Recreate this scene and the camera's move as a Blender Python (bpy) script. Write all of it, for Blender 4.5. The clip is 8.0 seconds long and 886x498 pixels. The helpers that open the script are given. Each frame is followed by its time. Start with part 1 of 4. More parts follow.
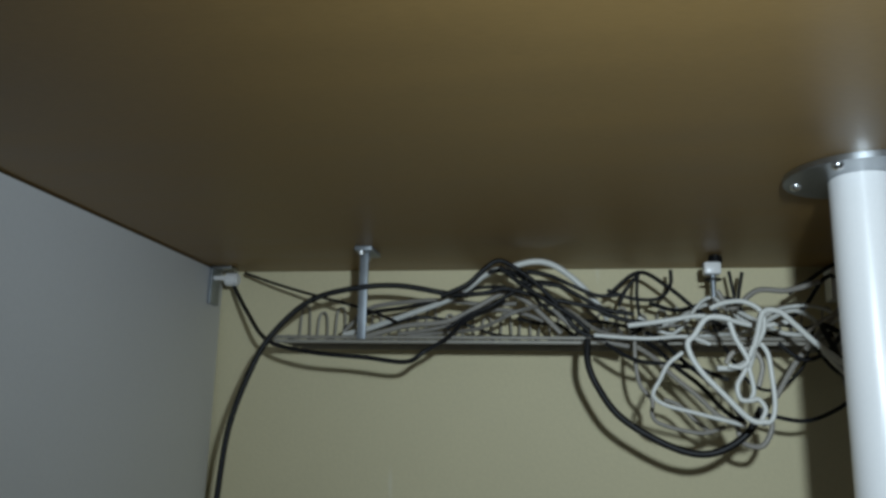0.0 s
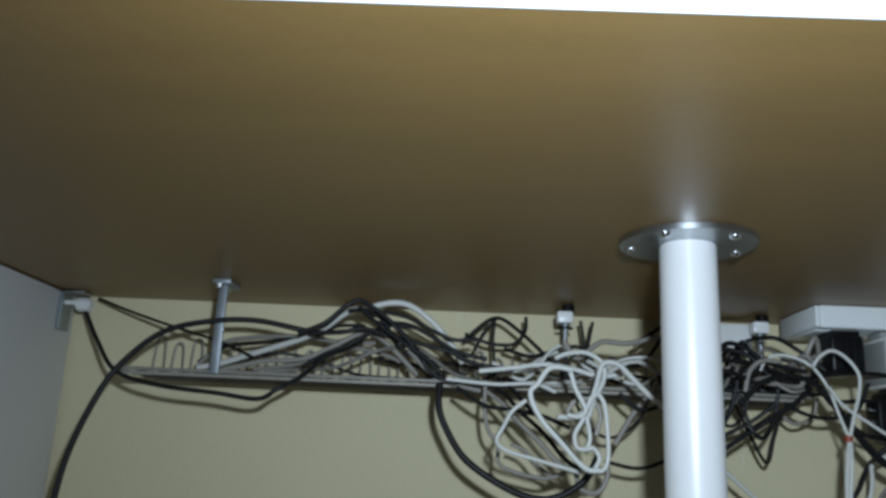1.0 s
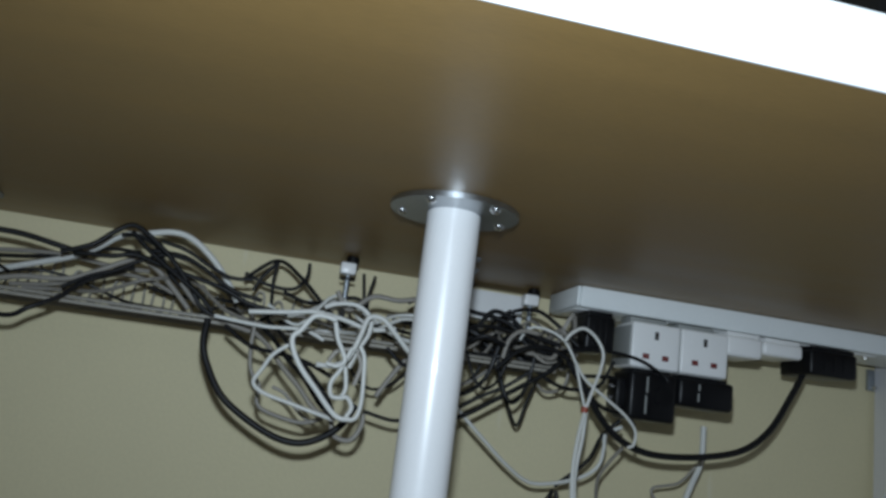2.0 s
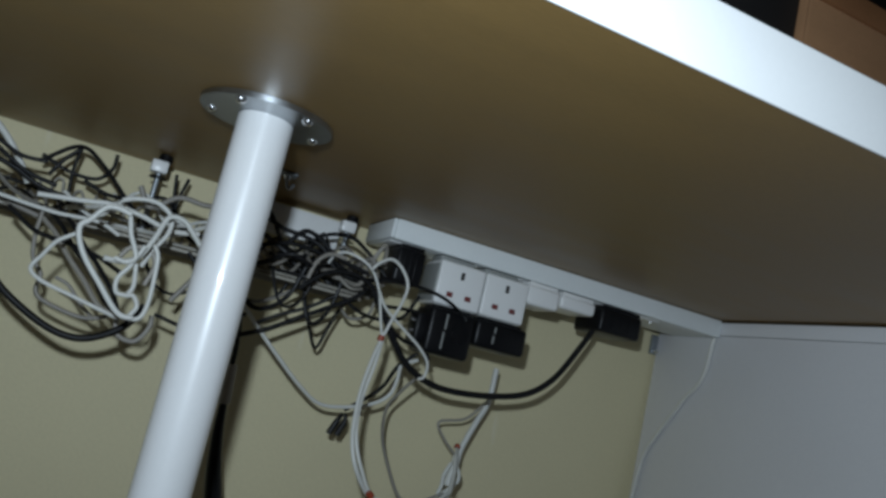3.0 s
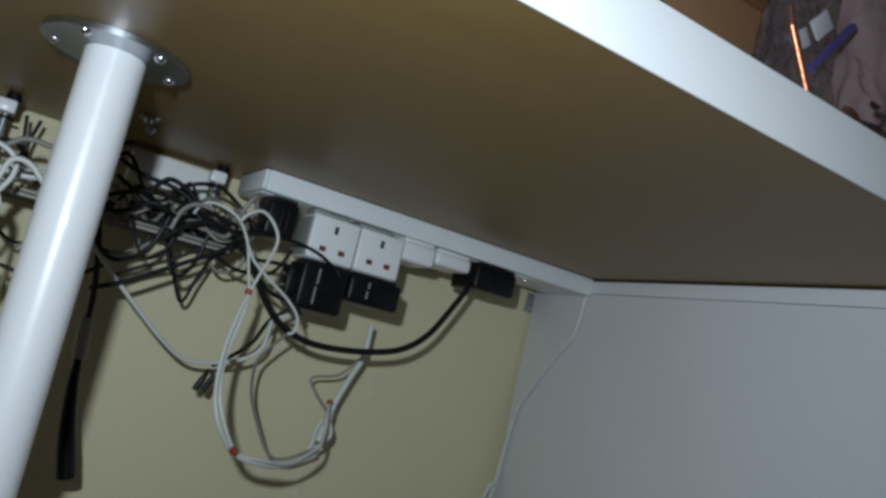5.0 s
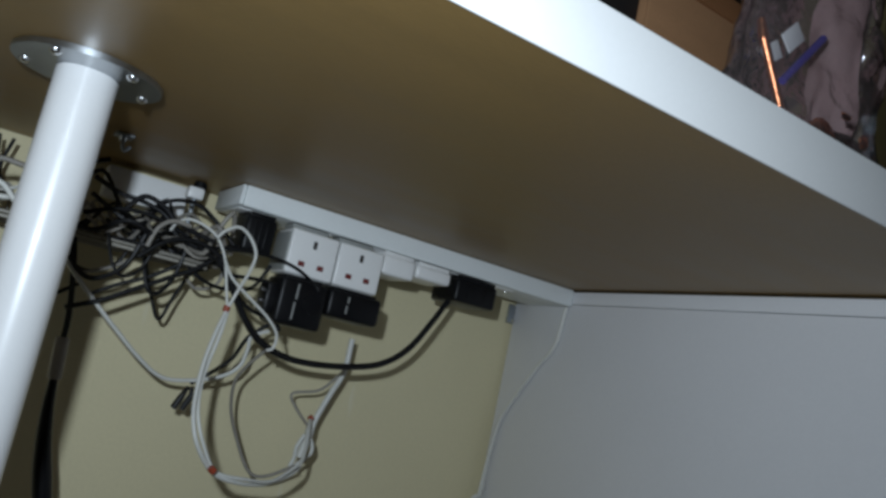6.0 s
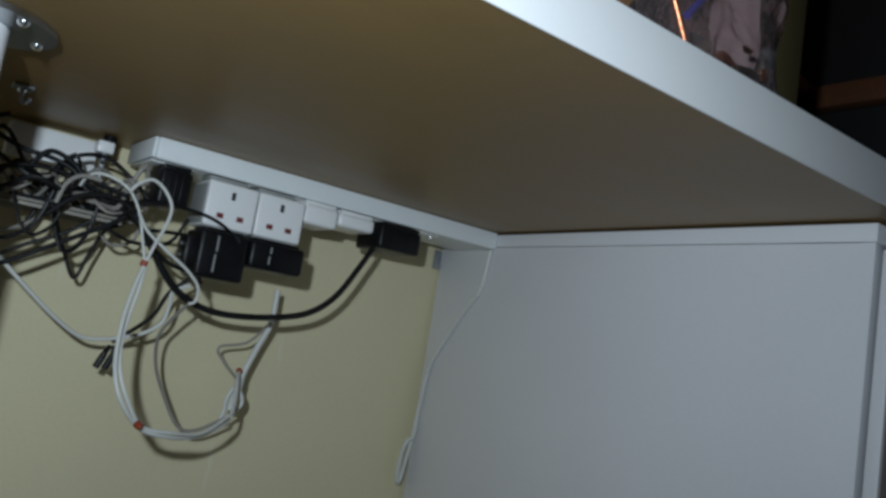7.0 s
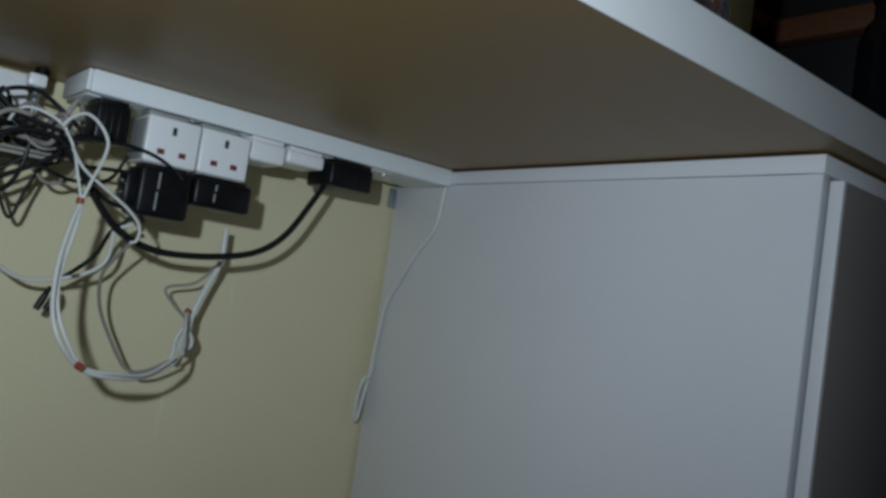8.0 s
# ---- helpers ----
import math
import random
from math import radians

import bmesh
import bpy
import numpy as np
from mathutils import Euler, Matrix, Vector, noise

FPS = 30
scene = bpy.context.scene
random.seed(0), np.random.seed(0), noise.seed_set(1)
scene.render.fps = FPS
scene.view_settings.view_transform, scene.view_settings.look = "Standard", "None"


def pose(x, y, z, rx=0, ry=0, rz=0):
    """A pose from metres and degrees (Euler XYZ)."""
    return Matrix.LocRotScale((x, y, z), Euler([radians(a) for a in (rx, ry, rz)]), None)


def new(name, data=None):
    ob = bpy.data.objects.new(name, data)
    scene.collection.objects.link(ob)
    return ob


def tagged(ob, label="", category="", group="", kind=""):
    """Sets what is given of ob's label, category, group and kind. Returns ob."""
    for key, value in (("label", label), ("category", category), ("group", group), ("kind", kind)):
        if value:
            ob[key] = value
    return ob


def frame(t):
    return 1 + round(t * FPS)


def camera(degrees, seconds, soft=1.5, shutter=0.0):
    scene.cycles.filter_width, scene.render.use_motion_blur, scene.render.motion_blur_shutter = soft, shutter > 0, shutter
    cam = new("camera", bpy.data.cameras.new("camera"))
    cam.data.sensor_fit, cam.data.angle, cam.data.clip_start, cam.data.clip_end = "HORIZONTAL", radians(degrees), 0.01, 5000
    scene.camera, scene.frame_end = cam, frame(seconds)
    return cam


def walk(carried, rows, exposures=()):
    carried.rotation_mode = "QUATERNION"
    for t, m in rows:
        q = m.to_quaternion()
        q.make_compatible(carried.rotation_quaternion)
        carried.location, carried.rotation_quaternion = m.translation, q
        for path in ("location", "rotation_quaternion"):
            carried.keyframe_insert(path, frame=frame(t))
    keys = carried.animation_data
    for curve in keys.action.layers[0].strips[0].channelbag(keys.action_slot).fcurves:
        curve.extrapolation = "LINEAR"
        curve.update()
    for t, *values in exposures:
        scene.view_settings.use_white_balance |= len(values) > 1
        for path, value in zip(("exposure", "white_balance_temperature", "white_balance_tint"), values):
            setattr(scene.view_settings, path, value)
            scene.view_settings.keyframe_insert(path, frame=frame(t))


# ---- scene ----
# camera and its walk
cam = camera(58.1, 8.0, soft=3.1)
PATH = [
    (0, -0.1816, 0.0889, 0.5206, 102.57, -1.24, 8.75),
    (0.5, -0.1833, 0.0872, 0.5177, 104.29, -2.33, 8.35),
    (0.7, -0.1786, 0.0789, 0.5252, 104.31, -1.69, 4.49),
    (1, -0.1472, 0.0802, 0.5347, 104.67, -2.51, 0.72),
    (1.2, -0.1397, 0.0718, 0.5387, 103.19, -5.78, -3.55),
    (1.5, -0.1126, 0.0751, 0.5385, 103.02, -5.88, -9.09),
    (1.7, -0.1047, 0.0744, 0.5418, 102.97, -6.18, -10.00),
    (2.8, -0.0627, 0.0632, 0.5319, 99.48, -12.10, -22.24),
    (3, -0.0563, 0.0650, 0.5321, 99.97, -13.13, -24.37),
    (3.5, -0.0389, 0.0643, 0.5315, 98.40, -13.38, -29.22),
    (4, -0.0309, 0.0628, 0.5281, 97.91, -12.45, -31.06),
    (4.5, -0.0304, 0.0630, 0.5278, 98.68, -13.01, -31.63),
    (5.8, -0.0260, 0.0626, 0.5386, 99.43, -12.34, -32.75),
    (6, -0.0255, 0.0607, 0.5373, 99.86, -12.08, -33.05),
    (6.5, -0.0235, 0.0571, 0.5370, 100.22, -10.43, -34.06),
    (7, -0.0156, 0.0504, 0.5281, 97.45, -9.07, -37.50),
    (7.2, -0.0017, 0.0517, 0.5217, 95.10, -9.55, -40.46),
    (7.5, 0.0025, 0.0500, 0.5266, 95.03, -8.49, -41.84),
    (8, 0.0088, 0.0489, 0.5250, 93.72, -8.38, -39.70),
]
walk(cam, [(t, pose(x, y, z, rx, ry, rz)) for t, x, y, z, rx, ry, rz in PATH],
     exposures=[(0.0, 0.0, 6250, 8), (0.6, 0.12, 6250, 8), (1.0, 0.15, 5980, 10), (1.5, 0.06, 6080, 11), (3.0, -0.22, 6150, 10),
               (4.5, -0.06, 6200, 11), (6.5, -0.02, 6280, 12), (7.0, 0.08, 6150, 10), (7.5, 0.2, 6100, 10), (8.0, 0.06, 6100, 10)])

# world and light: a dim closed room, lit by one small white lamp held beside the lens
world = bpy.data.worlds.new("room_dark")
world.use_nodes = True
world.node_tree.nodes["Background"].inputs[0].default_value = (0.02, 0.02, 0.025, 1)
world.node_tree.nodes["Background"].inputs[1].default_value = 0.2
scene.world = world
lamp_data = bpy.data.lights.new("torch", "SPOT")
lamp_data.energy, lamp_data.color, lamp_data.shadow_soft_size = 14.5, (0.80, 0.922, 1.0), 0.012
lamp_data.spot_size, lamp_data.spot_blend = radians(178), 1.0
lamp = new("torch", lamp_data)
lamp.location = (-0.105, 0.07, 0.615)
lamp.rotation_euler = (radians(110), 0, radians(-20))

H = 0.70          # underside of the desktop
WALL_Y = 1.0      # face of the back wall
LEFT_X, RIGHT_X = -0.596, 0.677   # inner faces of the two cabinets


# ---- materials ----
def material(name, colour, rough=0.5, metal=0.0, vary=0.08, scale=30.0, bump=0.0, fine=400.0, stretch=(1, 1, 1),
             coat=0.0, per_object=0.0, spec=0.5):
    m = bpy.data.materials.new(name)
    m.use_nodes = True
    nt = m.node_tree
    bs = nt.nodes["Principled BSDF"]
    tc = nt.nodes.new("ShaderNodeTexCoord")
    mp = nt.nodes.new("ShaderNodeMapping")
    mp.inputs["Scale"].default_value = stretch
    nt.links.new(tc.outputs["Object"], mp.inputs["Vector"])
    big = nt.nodes.new("ShaderNodeTexNoise")
    big.inputs["Scale"].default_value, big.inputs["Detail"].default_value = scale, 6.0
    small = nt.nodes.new("ShaderNodeTexNoise")
    small.inputs["Scale"].default_value, small.inputs["Detail"].default_value = fine, 3.0
    for n in (big, small):
        nt.links.new(mp.outputs["Vector"], n.inputs["Vector"])
    add = nt.nodes.new("ShaderNodeMath")
    add.operation = "ADD"
    nt.links.new(big.outputs["Fac"], add.inputs[0])
    nt.links.new(small.outputs["Fac"], add.inputs[1])
    ramp = nt.nodes.new("ShaderNodeMapRange")
    ramp.inputs["From Min"].default_value, ramp.inputs["From Max"].default_value = 0.6, 1.4
    ramp.inputs["To Min"].default_value, ramp.inputs["To Max"].default_value = 1 - vary, 1 + vary
    nt.links.new(add.outputs[0], ramp.inputs["Value"])
    factor = ramp.outputs["Result"]
    if per_object:
        info = nt.nodes.new("ShaderNodeObjectInfo")
        rr = nt.nodes.new("ShaderNodeMapRange")
        rr.inputs["To Min"].default_value, rr.inputs["To Max"].default_value = 1 - per_object, 1 + per_object
        nt.links.new(info.outputs["Random"], rr.inputs["Value"])
        mul = nt.nodes.new("ShaderNodeMath")
        mul.operation = "MULTIPLY"
        nt.links.new(factor, mul.inputs[0])
        nt.links.new(rr.outputs["Result"], mul.inputs[1])
        factor = mul.outputs[0]
    mix = nt.nodes.new("ShaderNodeVectorMath")
    mix.operation = "SCALE"
    mix.inputs[0].default_value = colour
    nt.links.new(factor, mix.inputs["Scale"])
    nt.links.new(mix.outputs["Vector"], bs.inputs["Base Color"])
    rm = nt.nodes.new("ShaderNodeMapRange")
    rm.inputs["To Min"].default_value, rm.inputs["To Max"].default_value = max(0.03, rough - 0.08), min(1.0, rough + 0.08)
    nt.links.new(big.outputs["Fac"], rm.inputs["Value"])
    nt.links.new(rm.outputs["Result"], bs.inputs["Roughness"])
    bs.inputs["Metallic"].default_value = metal
    bs.inputs["Coat Weight"].default_value = coat
    bs.inputs["Specular IOR Level"].default_value = spec
    if bump:
        bp = nt.nodes.new("ShaderNodeBump")
        bp.inputs["Strength"].default_value, bp.inputs["Distance"].default_value = bump, 0.001
        nt.links.new(small.outputs["Fac"], bp.inputs["Height"])
        nt.links.new(bp.outputs["Normal"], bs.inputs["Normal"])
    return m


M_WALL = material("cream_paint", (0.71, 0.64, 0.415), 0.75, vary=0.05, scale=6, bump=0.25, fine=260)
def add_scuffs(m):
    """Faint pale upright rub marks on the paint."""
    nt = m.node_tree
    bs = nt.nodes["Principled BSDF"]
    tc = nt.nodes.new("ShaderNodeTexCoord")
    mp = nt.nodes.new("ShaderNodeMapping")
    mp.inputs["Scale"].default_value = (38.0, 38.0, 7.0)
    no = nt.nodes.new("ShaderNodeTexNoise")
    no.inputs["Scale"].default_value, no.inputs["Detail"].default_value = 1.0, 2.0
    mr = nt.nodes.new("ShaderNodeMapRange")
    mr.inputs["From Min"].default_value, mr.inputs["From Max"].default_value = 0.70, 0.78
    mr.inputs["To Max"].default_value = 0.45
    mix = nt.nodes.new("ShaderNodeMix")
    mix.data_type = "RGBA"
    mix.inputs[7].default_value = (0.82, 0.80, 0.74, 1)
    nt.links.new(tc.outputs["Object"], mp.inputs["Vector"])
    nt.links.new(mp.outputs["Vector"], no.inputs["Vector"])
    nt.links.new(no.outputs["Fac"], mr.inputs["Value"])
    nt.links.new(mr.outputs["Result"], mix.inputs[0])
    nt.links.new(bs.inputs["Base Color"].links[0].from_socket, mix.inputs[6])
    nt.links.new(mix.outputs[2], bs.inputs["Base Color"])


add_scuffs(M_WALL)
M_ROOM = material("room_paint", (0.45, 0.40, 0.30), 0.8, vary=0.06, scale=5, bump=0.2, fine=200)
M_FLOOR = material("floor_carpet", (0.16, 0.12, 0.09), 0.95, vary=0.3, scale=40, bump=0.6, fine=600)
M_UNDER = material("brown_backing_board", (0.250, 0.153, 0.050), 0.43, spec=0.5, vary=0.14, scale=5, bump=0.06, fine=120, stretch=(1, 6, 6))
M_WHITE = material("white_laminate", (0.88, 0.88, 0.87), 0.35, vary=0.02, scale=10, bump=0.03, fine=300)
M_CABL = material("grey_white_foil_board", (0.70, 0.71, 0.73), 0.5, vary=0.03, scale=7, bump=0.06, fine=350)
M_CAB = material("white_foil_board", (0.74, 0.74, 0.76), 0.45, vary=0.03, scale=7, bump=0.06, fine=350)
M_LEG = material("white_enamel_steel", (0.75, 0.75, 0.75), 0.34, vary=0.02, scale=20, coat=0.15)
M_STEEL = material("brushed_steel", (0.42, 0.44, 0.46), 0.33, 1.0, vary=0.12, scale=60, bump=0.05)
M_ZINC = material("dull_zinc", (0.36, 0.39, 0.42), 0.5, 0.85, vary=0.15, scale=60, bump=0.05)
M_SCREW = material("zinc_screw", (0.72, 0.72, 0.72), 0.25, 1.0, vary=0.1, scale=200)
M_WIRE = material("grey_lacquered_wire", (0.30, 0.28, 0.24), 0.5, 0.1, vary=0.15, scale=60, per_object=0.15)
M_PLASTIC = material("white_plastic", (0.84, 0.84, 0.83), 0.32, vary=0.03, scale=30, per_object=0.03)
M_STRIP = material("pale_grey_plastic", (0.80, 0.83, 0.83), 0.4, vary=0.03, scale=25, bump=0.03)
# Grey for necks and seams, and for shade on the adaptor sides.
M_SIDE = material("grey_and_shade_plastic", (0.30, 0.31, 0.30), 0.45, vary=0.05, scale=25)
M_BLACK = material("black_plastic", (0.007, 0.007, 0.008), 0.36, spec=0.22, vary=0.2, scale=60, bump=0.06)
M_SLOT = material("socket_hole", (0.02, 0.015, 0.012), 0.7, vary=0.2, scale=100)
M_SHUTTER = material("red_brown_shutter", (0.16, 0.02, 0.018), 0.5, vary=0.2, scale=100)
M_CBLACK = material("black_pvc", (0.008, 0.008, 0.009), 0.45, spec=0.25, vary=0.25, scale=80, per_object=0.3)
M_CWHITE = material("white_pvc", (0.66, 0.66, 0.62), 0.4, vary=0.06, scale=60, per_object=0.08)
M_CGREY = material("grey_pvc", (0.27, 0.25, 0.22), 0.45, vary=0.12, scale=60, per_object=0.25)
M_RED = material("red_tie", (0.30, 0.05, 0.02), 0.5, vary=0.2, scale=100)
M_CARD = material("brown_cardboard", (0.36, 0.19, 0.09), 0.85, vary=0.10, scale=14, bump=0.2, fine=220, stretch=(1, 1, 4))
M_WOOD = material("orange_brown_wood", (0.34, 0.13, 0.04), 0.5, vary=0.3, scale=9, bump=0.15, fine=120, stretch=(1, 1, 12))
# Near-black boards; in shelf and bookcase the black carries the interior's shade.
M_DARK = material("black_shade_board", (0.012, 0.011, 0.011), 0.6, vary=0.2, scale=20)
M_BROWN = material("dark_brown_wood", (0.13, 0.05, 0.022), 0.55, vary=0.3, scale=9, bump=0.1, fine=120, stretch=(8, 1, 1))
M_TAUPE = material("taupe_dimmed_laminate", (0.24, 0.215, 0.205), 0.5, vary=0.06, scale=12, bump=0.05)
M_RIM = material("brown_card_edge", (0.20, 0.085, 0.03), 0.8, vary=0.15, scale=18, bump=0.2)
M_COPPER = material("copper_barrel", (0.72, 0.27, 0.13), 0.3, 1.0, vary=0.25, scale=220, bump=0.3, fine=300)
M_VIOLET = material("violet_plastic", (0.05, 0.04, 0.26), 0.25, vary=0.05, scale=50)
M_POUCH = material("black_glossy_pouch", (0.02, 0.015, 0.013), 0.2, vary=0.3, scale=40, bump=0.2, fine=90)
M_LABEL = material("white_paper", (0.70, 0.70, 0.72), 0.7, vary=0.03, scale=30)
M_OLIVE = material("olive_card", (0.075, 0.058, 0.02), 0.7, vary=0.12, scale=20)
M_ORANGE = material("rust_red_cloth", (0.40, 0.09, 0.03), 0.9, vary=0.2, scale=25, bump=0.4)
M_PINK = material("pale_violet_paper", (0.52, 0.36, 0.36), 0.6, vary=0.15, scale=18)


def film_material():
    m = bpy.data.materials.new("clear_film")
    m.use_nodes = True
    nt = m.node_tree
    nt.nodes.clear()
    out = nt.nodes.new("ShaderNodeOutputMaterial")
    mix = nt.nodes.new("ShaderNodeMixShader")
    clear = nt.nodes.new("ShaderNodeBsdfTransparent")
    gloss = nt.nodes.new("ShaderNodeBsdfGlossy")
    gloss.inputs["Roughness"].default_value = 0.07
    tc = nt.nodes.new("ShaderNodeTexCoord")
    wrinkle = nt.nodes.new("ShaderNodeTexNoise")
    wrinkle.inputs["Scale"].default_value, wrinkle.inputs["Detail"].default_value = 45.0, 3.0
    bp = nt.nodes.new("ShaderNodeBump")
    bp.inputs["Strength"].default_value, bp.inputs["Distance"].default_value = 0.9, 0.006
    nt.links.new(tc.outputs["Object"], wrinkle.inputs["Vector"])
    nt.links.new(wrinkle.outputs["Fac"], bp.inputs["Height"])
    nt.links.new(bp.outputs["Normal"], gloss.inputs["Normal"])
    clear.inputs["Color"].default_value = (0.95, 0.94, 0.94, 1)
    haze = nt.nodes.new("ShaderNodeBsdfDiffuse")
    haze.inputs["Color"].default_value = (0.80, 0.66, 0.66, 1)
    thin = nt.nodes.new("ShaderNodeMixShader")
    thin.inputs[0].default_value = 0.055
    nt.links.new(clear.outputs[0], thin.inputs[1])
    nt.links.new(haze.outputs[0], thin.inputs[2])
    fr = nt.nodes.new("ShaderNodeFresnel")
    fr.inputs["IOR"].default_value = 1.6
    nt.links.new(bp.outputs["Normal"], fr.inputs["Normal"])
    nt.links.new(fr.outputs[0], mix.inputs[0])
    nt.links.new(thin.outputs[0], mix.inputs[1])
    nt.links.new(gloss.outputs[0], mix.inputs[2])
    nt.links.new(mix.outputs[0], out.inputs[0])
    return m


M_FILM = film_material()
M_GLASS = material("dark_bottle_glass", (0.006, 0.008, 0.009), 0.10, vary=0.05, scale=20)


# ---- mesh helpers ----
def box(x0, x1, y0, y1, z0, z1, bevel=0.0, seg=2):
    bm = bmesh.new()
    bmesh.ops.create_cube(bm, size=1.0)
    for v in bm.verts:
        v.co = Vector(((x0 + x1) / 2 + v.co.x * (x1 - x0), (y0 + y1) / 2 + v.co.y * (y1 - y0), (z0 + z1) / 2 + v.co.z * (z1 - z0)))
    if bevel:
        bmesh.ops.bevel(bm, geom=bm.edges[:], offset=bevel, segments=seg, affect="EDGES", profile=0.5)
    return bm


def rod(a, b, r, seg=24, r2=None, bevel=0.0):
    a, b = Vector(a), Vector(b)
    bm = bmesh.new()
    bmesh.ops.create_cone(bm, cap_ends=True, segments=seg, radius1=r, radius2=r if r2 is None else r2, depth=(b - a).length)
    if bevel:
        rims = [e for e in bm.edges if abs(e.verts[0].co.z - e.verts[1].co.z) < 1e-6]
        bmesh.ops.bevel(bm, geom=rims, offset=bevel, segments=2, affect="EDGES")
    q = (b - a).to_track_quat("Z", "Y").to_matrix().to_4x4()
    bm.transform(Matrix.Translation((a + b) / 2) @ q)
    return bm


def smooth_line(points, steps=6):
    p = [Vector(q) for q in points]
    p = [2 * p[0] - p[1]] + p + [2 * p[-1] - p[-2]]
    out = []
    for i in range(1, len(p) - 2):
        a, b, c, d = p[i - 1:i + 3]
        for k in range(steps):
            s = k / steps
            out.append(0.5 * (2 * b + (c - a) * s + (2 * a - 5 * b + 4 * c - d) * s * s + (3 * b - a - 3 * c + d) * s ** 3))
    out.append(p[-2])
    return out


def tube(points, r, sides=8, steps=6, taper=None):
    """A round tube along a smooth line through the points."""
    line = smooth_line(points, steps) if steps else [Vector(q) for q in points]
    bm = bmesh.new()
    rings, up = [], Vector((0.13, 0.31, 0.94)).normalized()
    for i, c in enumerate(line):
        d = (line[min(i + 1, len(line) - 1)] - line[max(i - 1, 0)]).normalized()
        u = up - d * up.dot(d)
        if u.length < 1e-3:
            u = Vector((1, 0, 0)) - d * d.x
        u.normalize()
        up = u
        w = d.cross(u)
        rr = r if taper is None else r * taper(i / (len(line) - 1))
        rings.append([bm.verts.new(c + rr * (math.cos(2 * math.pi * k / sides) * u + math.sin(2 * math.pi * k / sides) * w)) for k in range(sides)])
    for a, b in zip(rings, rings[1:]):
        for k in range(sides):
            bm.faces.new((a[k], a[(k + 1) % sides], b[(k + 1) % sides], b[k]))
    bm.faces.new(rings[0][::-1])
    bm.faces.new(rings[-1])
    return bm


def join(*bms):
    out = bmesh.new()
    for b in bms:
        me = bpy.data.meshes.new("tmp")
        b.to_mesh(me)
        b.free()
        out.from_mesh(me)
        bpy.data.meshes.remove(me)
    return out


def prism(outline, z0, z1):
    """An upright solid over an outline of (x, y) points."""
    bm = bmesh.new()
    lo = [bm.verts.new((x, y, z0)) for x, y in outline]
    hi = [bm.verts.new((x, y, z1)) for x, y in outline]
    bm.faces.new(lo[::-1])
    bm.faces.new(hi)
    for i in range(len(lo)):
        j = (i + 1) % len(lo)
        bm.faces.new((lo[i], lo[j], hi[j], hi[i]))
    bmesh.ops.recalc_face_normals(bm, faces=bm.faces[:])
    return bm


def mesh_of(name, bm, mat, soft=True, angle=40):
    bmesh.ops.recalc_face_normals(bm, faces=bm.faces[:])
    me = bpy.data.meshes.new(name)
    if soft:
        lim = math.radians(angle)
        for f in bm.faces:
            f.smooth = True
        for e in bm.edges:
            if len(e.link_faces) == 2 and e.calc_face_angle(0.0) > lim:
                e.smooth = False
    bm.to_mesh(me)
    bm.free()
    me.materials.append(mat)
    return me


def solid(name, bm, mat, label="", category="", group="", kind="", soft=True):
    """A top-level thing of one mesh, with its origin at its base."""
    me = mesh_of(name, bm, mat, soft)
    n = len(me.vertices)
    co = np.empty(n * 3)
    me.vertices.foreach_get("co", co)
    co = co.reshape(-1, 3)
    base = Vector((float(co[:, 0].mean()), float(co[:, 1].mean()), float(co[:, 2].min())))
    me.transform(Matrix.Translation(-base))
    ob = new(name, me)
    ob.location = base
    return tagged(ob, label, category, group, kind)


def thing(name, base, label, category, group="", kind=""):
    ob = new(name)
    ob.empty_display_size = 0.02
    ob.location = base
    return tagged(ob, label, category, group, kind)


def part(name, bm, mat, parent, label="", soft=True):
    """One mesh, given in world metres, under a thing or under a part."""
    me = mesh_of(name, bm, mat, soft)
    origin = Vector((0, 0, 0))
    up = parent
    while up is not None:
        origin += up.location
        up = up.parent
    me.transform(Matrix.Translation(-origin))
    ob = new(name, me)
    ob.parent = parent
    if label:
        ob["label"] = label
    return ob


# ---- setting ----
def setting(name, bm, mat, label):
    return solid(name, bm, mat, label, name.split("_")[0], "", "structure", soft=False)


RX0, RX1, RY0, RZ1 = -1.6, 2.6, -2.2, 2.4
setting("floor", box(RX0 - 0.1, RX1 + 0.1, RY0 - 0.1, WALL_Y + 0.1, -0.1, 0.0), M_FLOOR, "dark brown short pile carpet floor")
setting("wall_north", box(RX0, RX1, WALL_Y, WALL_Y + 0.1, 0.0, RZ1), M_WALL, "cream painted plaster wall behind the desk")
setting("wall_south", box(RX0, RX1, RY0 - 0.1, RY0, 0.0, RZ1), M_ROOM, "plain cream painted wall of the room")
setting("wall_west", box(RX0 - 0.1, RX0, RY0, WALL_Y, 0.0, RZ1), M_ROOM, "plain cream painted wall of the room")
setting("wall_east", box(RX1, RX1 + 0.1, RY0, WALL_Y, 0.0, RZ1), M_ROOM, "plain cream painted wall of the room")
setting("ceiling", box(RX0 - 0.1, RX1 + 0.1, RY0 - 0.1, WALL_Y + 0.1, RZ1, RZ1 + 0.1), M_ROOM, "plain painted ceiling")


# ---- desk ----
DESK_X0, DESK_X1, DESK_BACK = -0.98, 1.22, WALL_Y - 0.004


FRONT_Y, THICK = 0.3480, 0.0365   # front edge of the desktop and its thickness


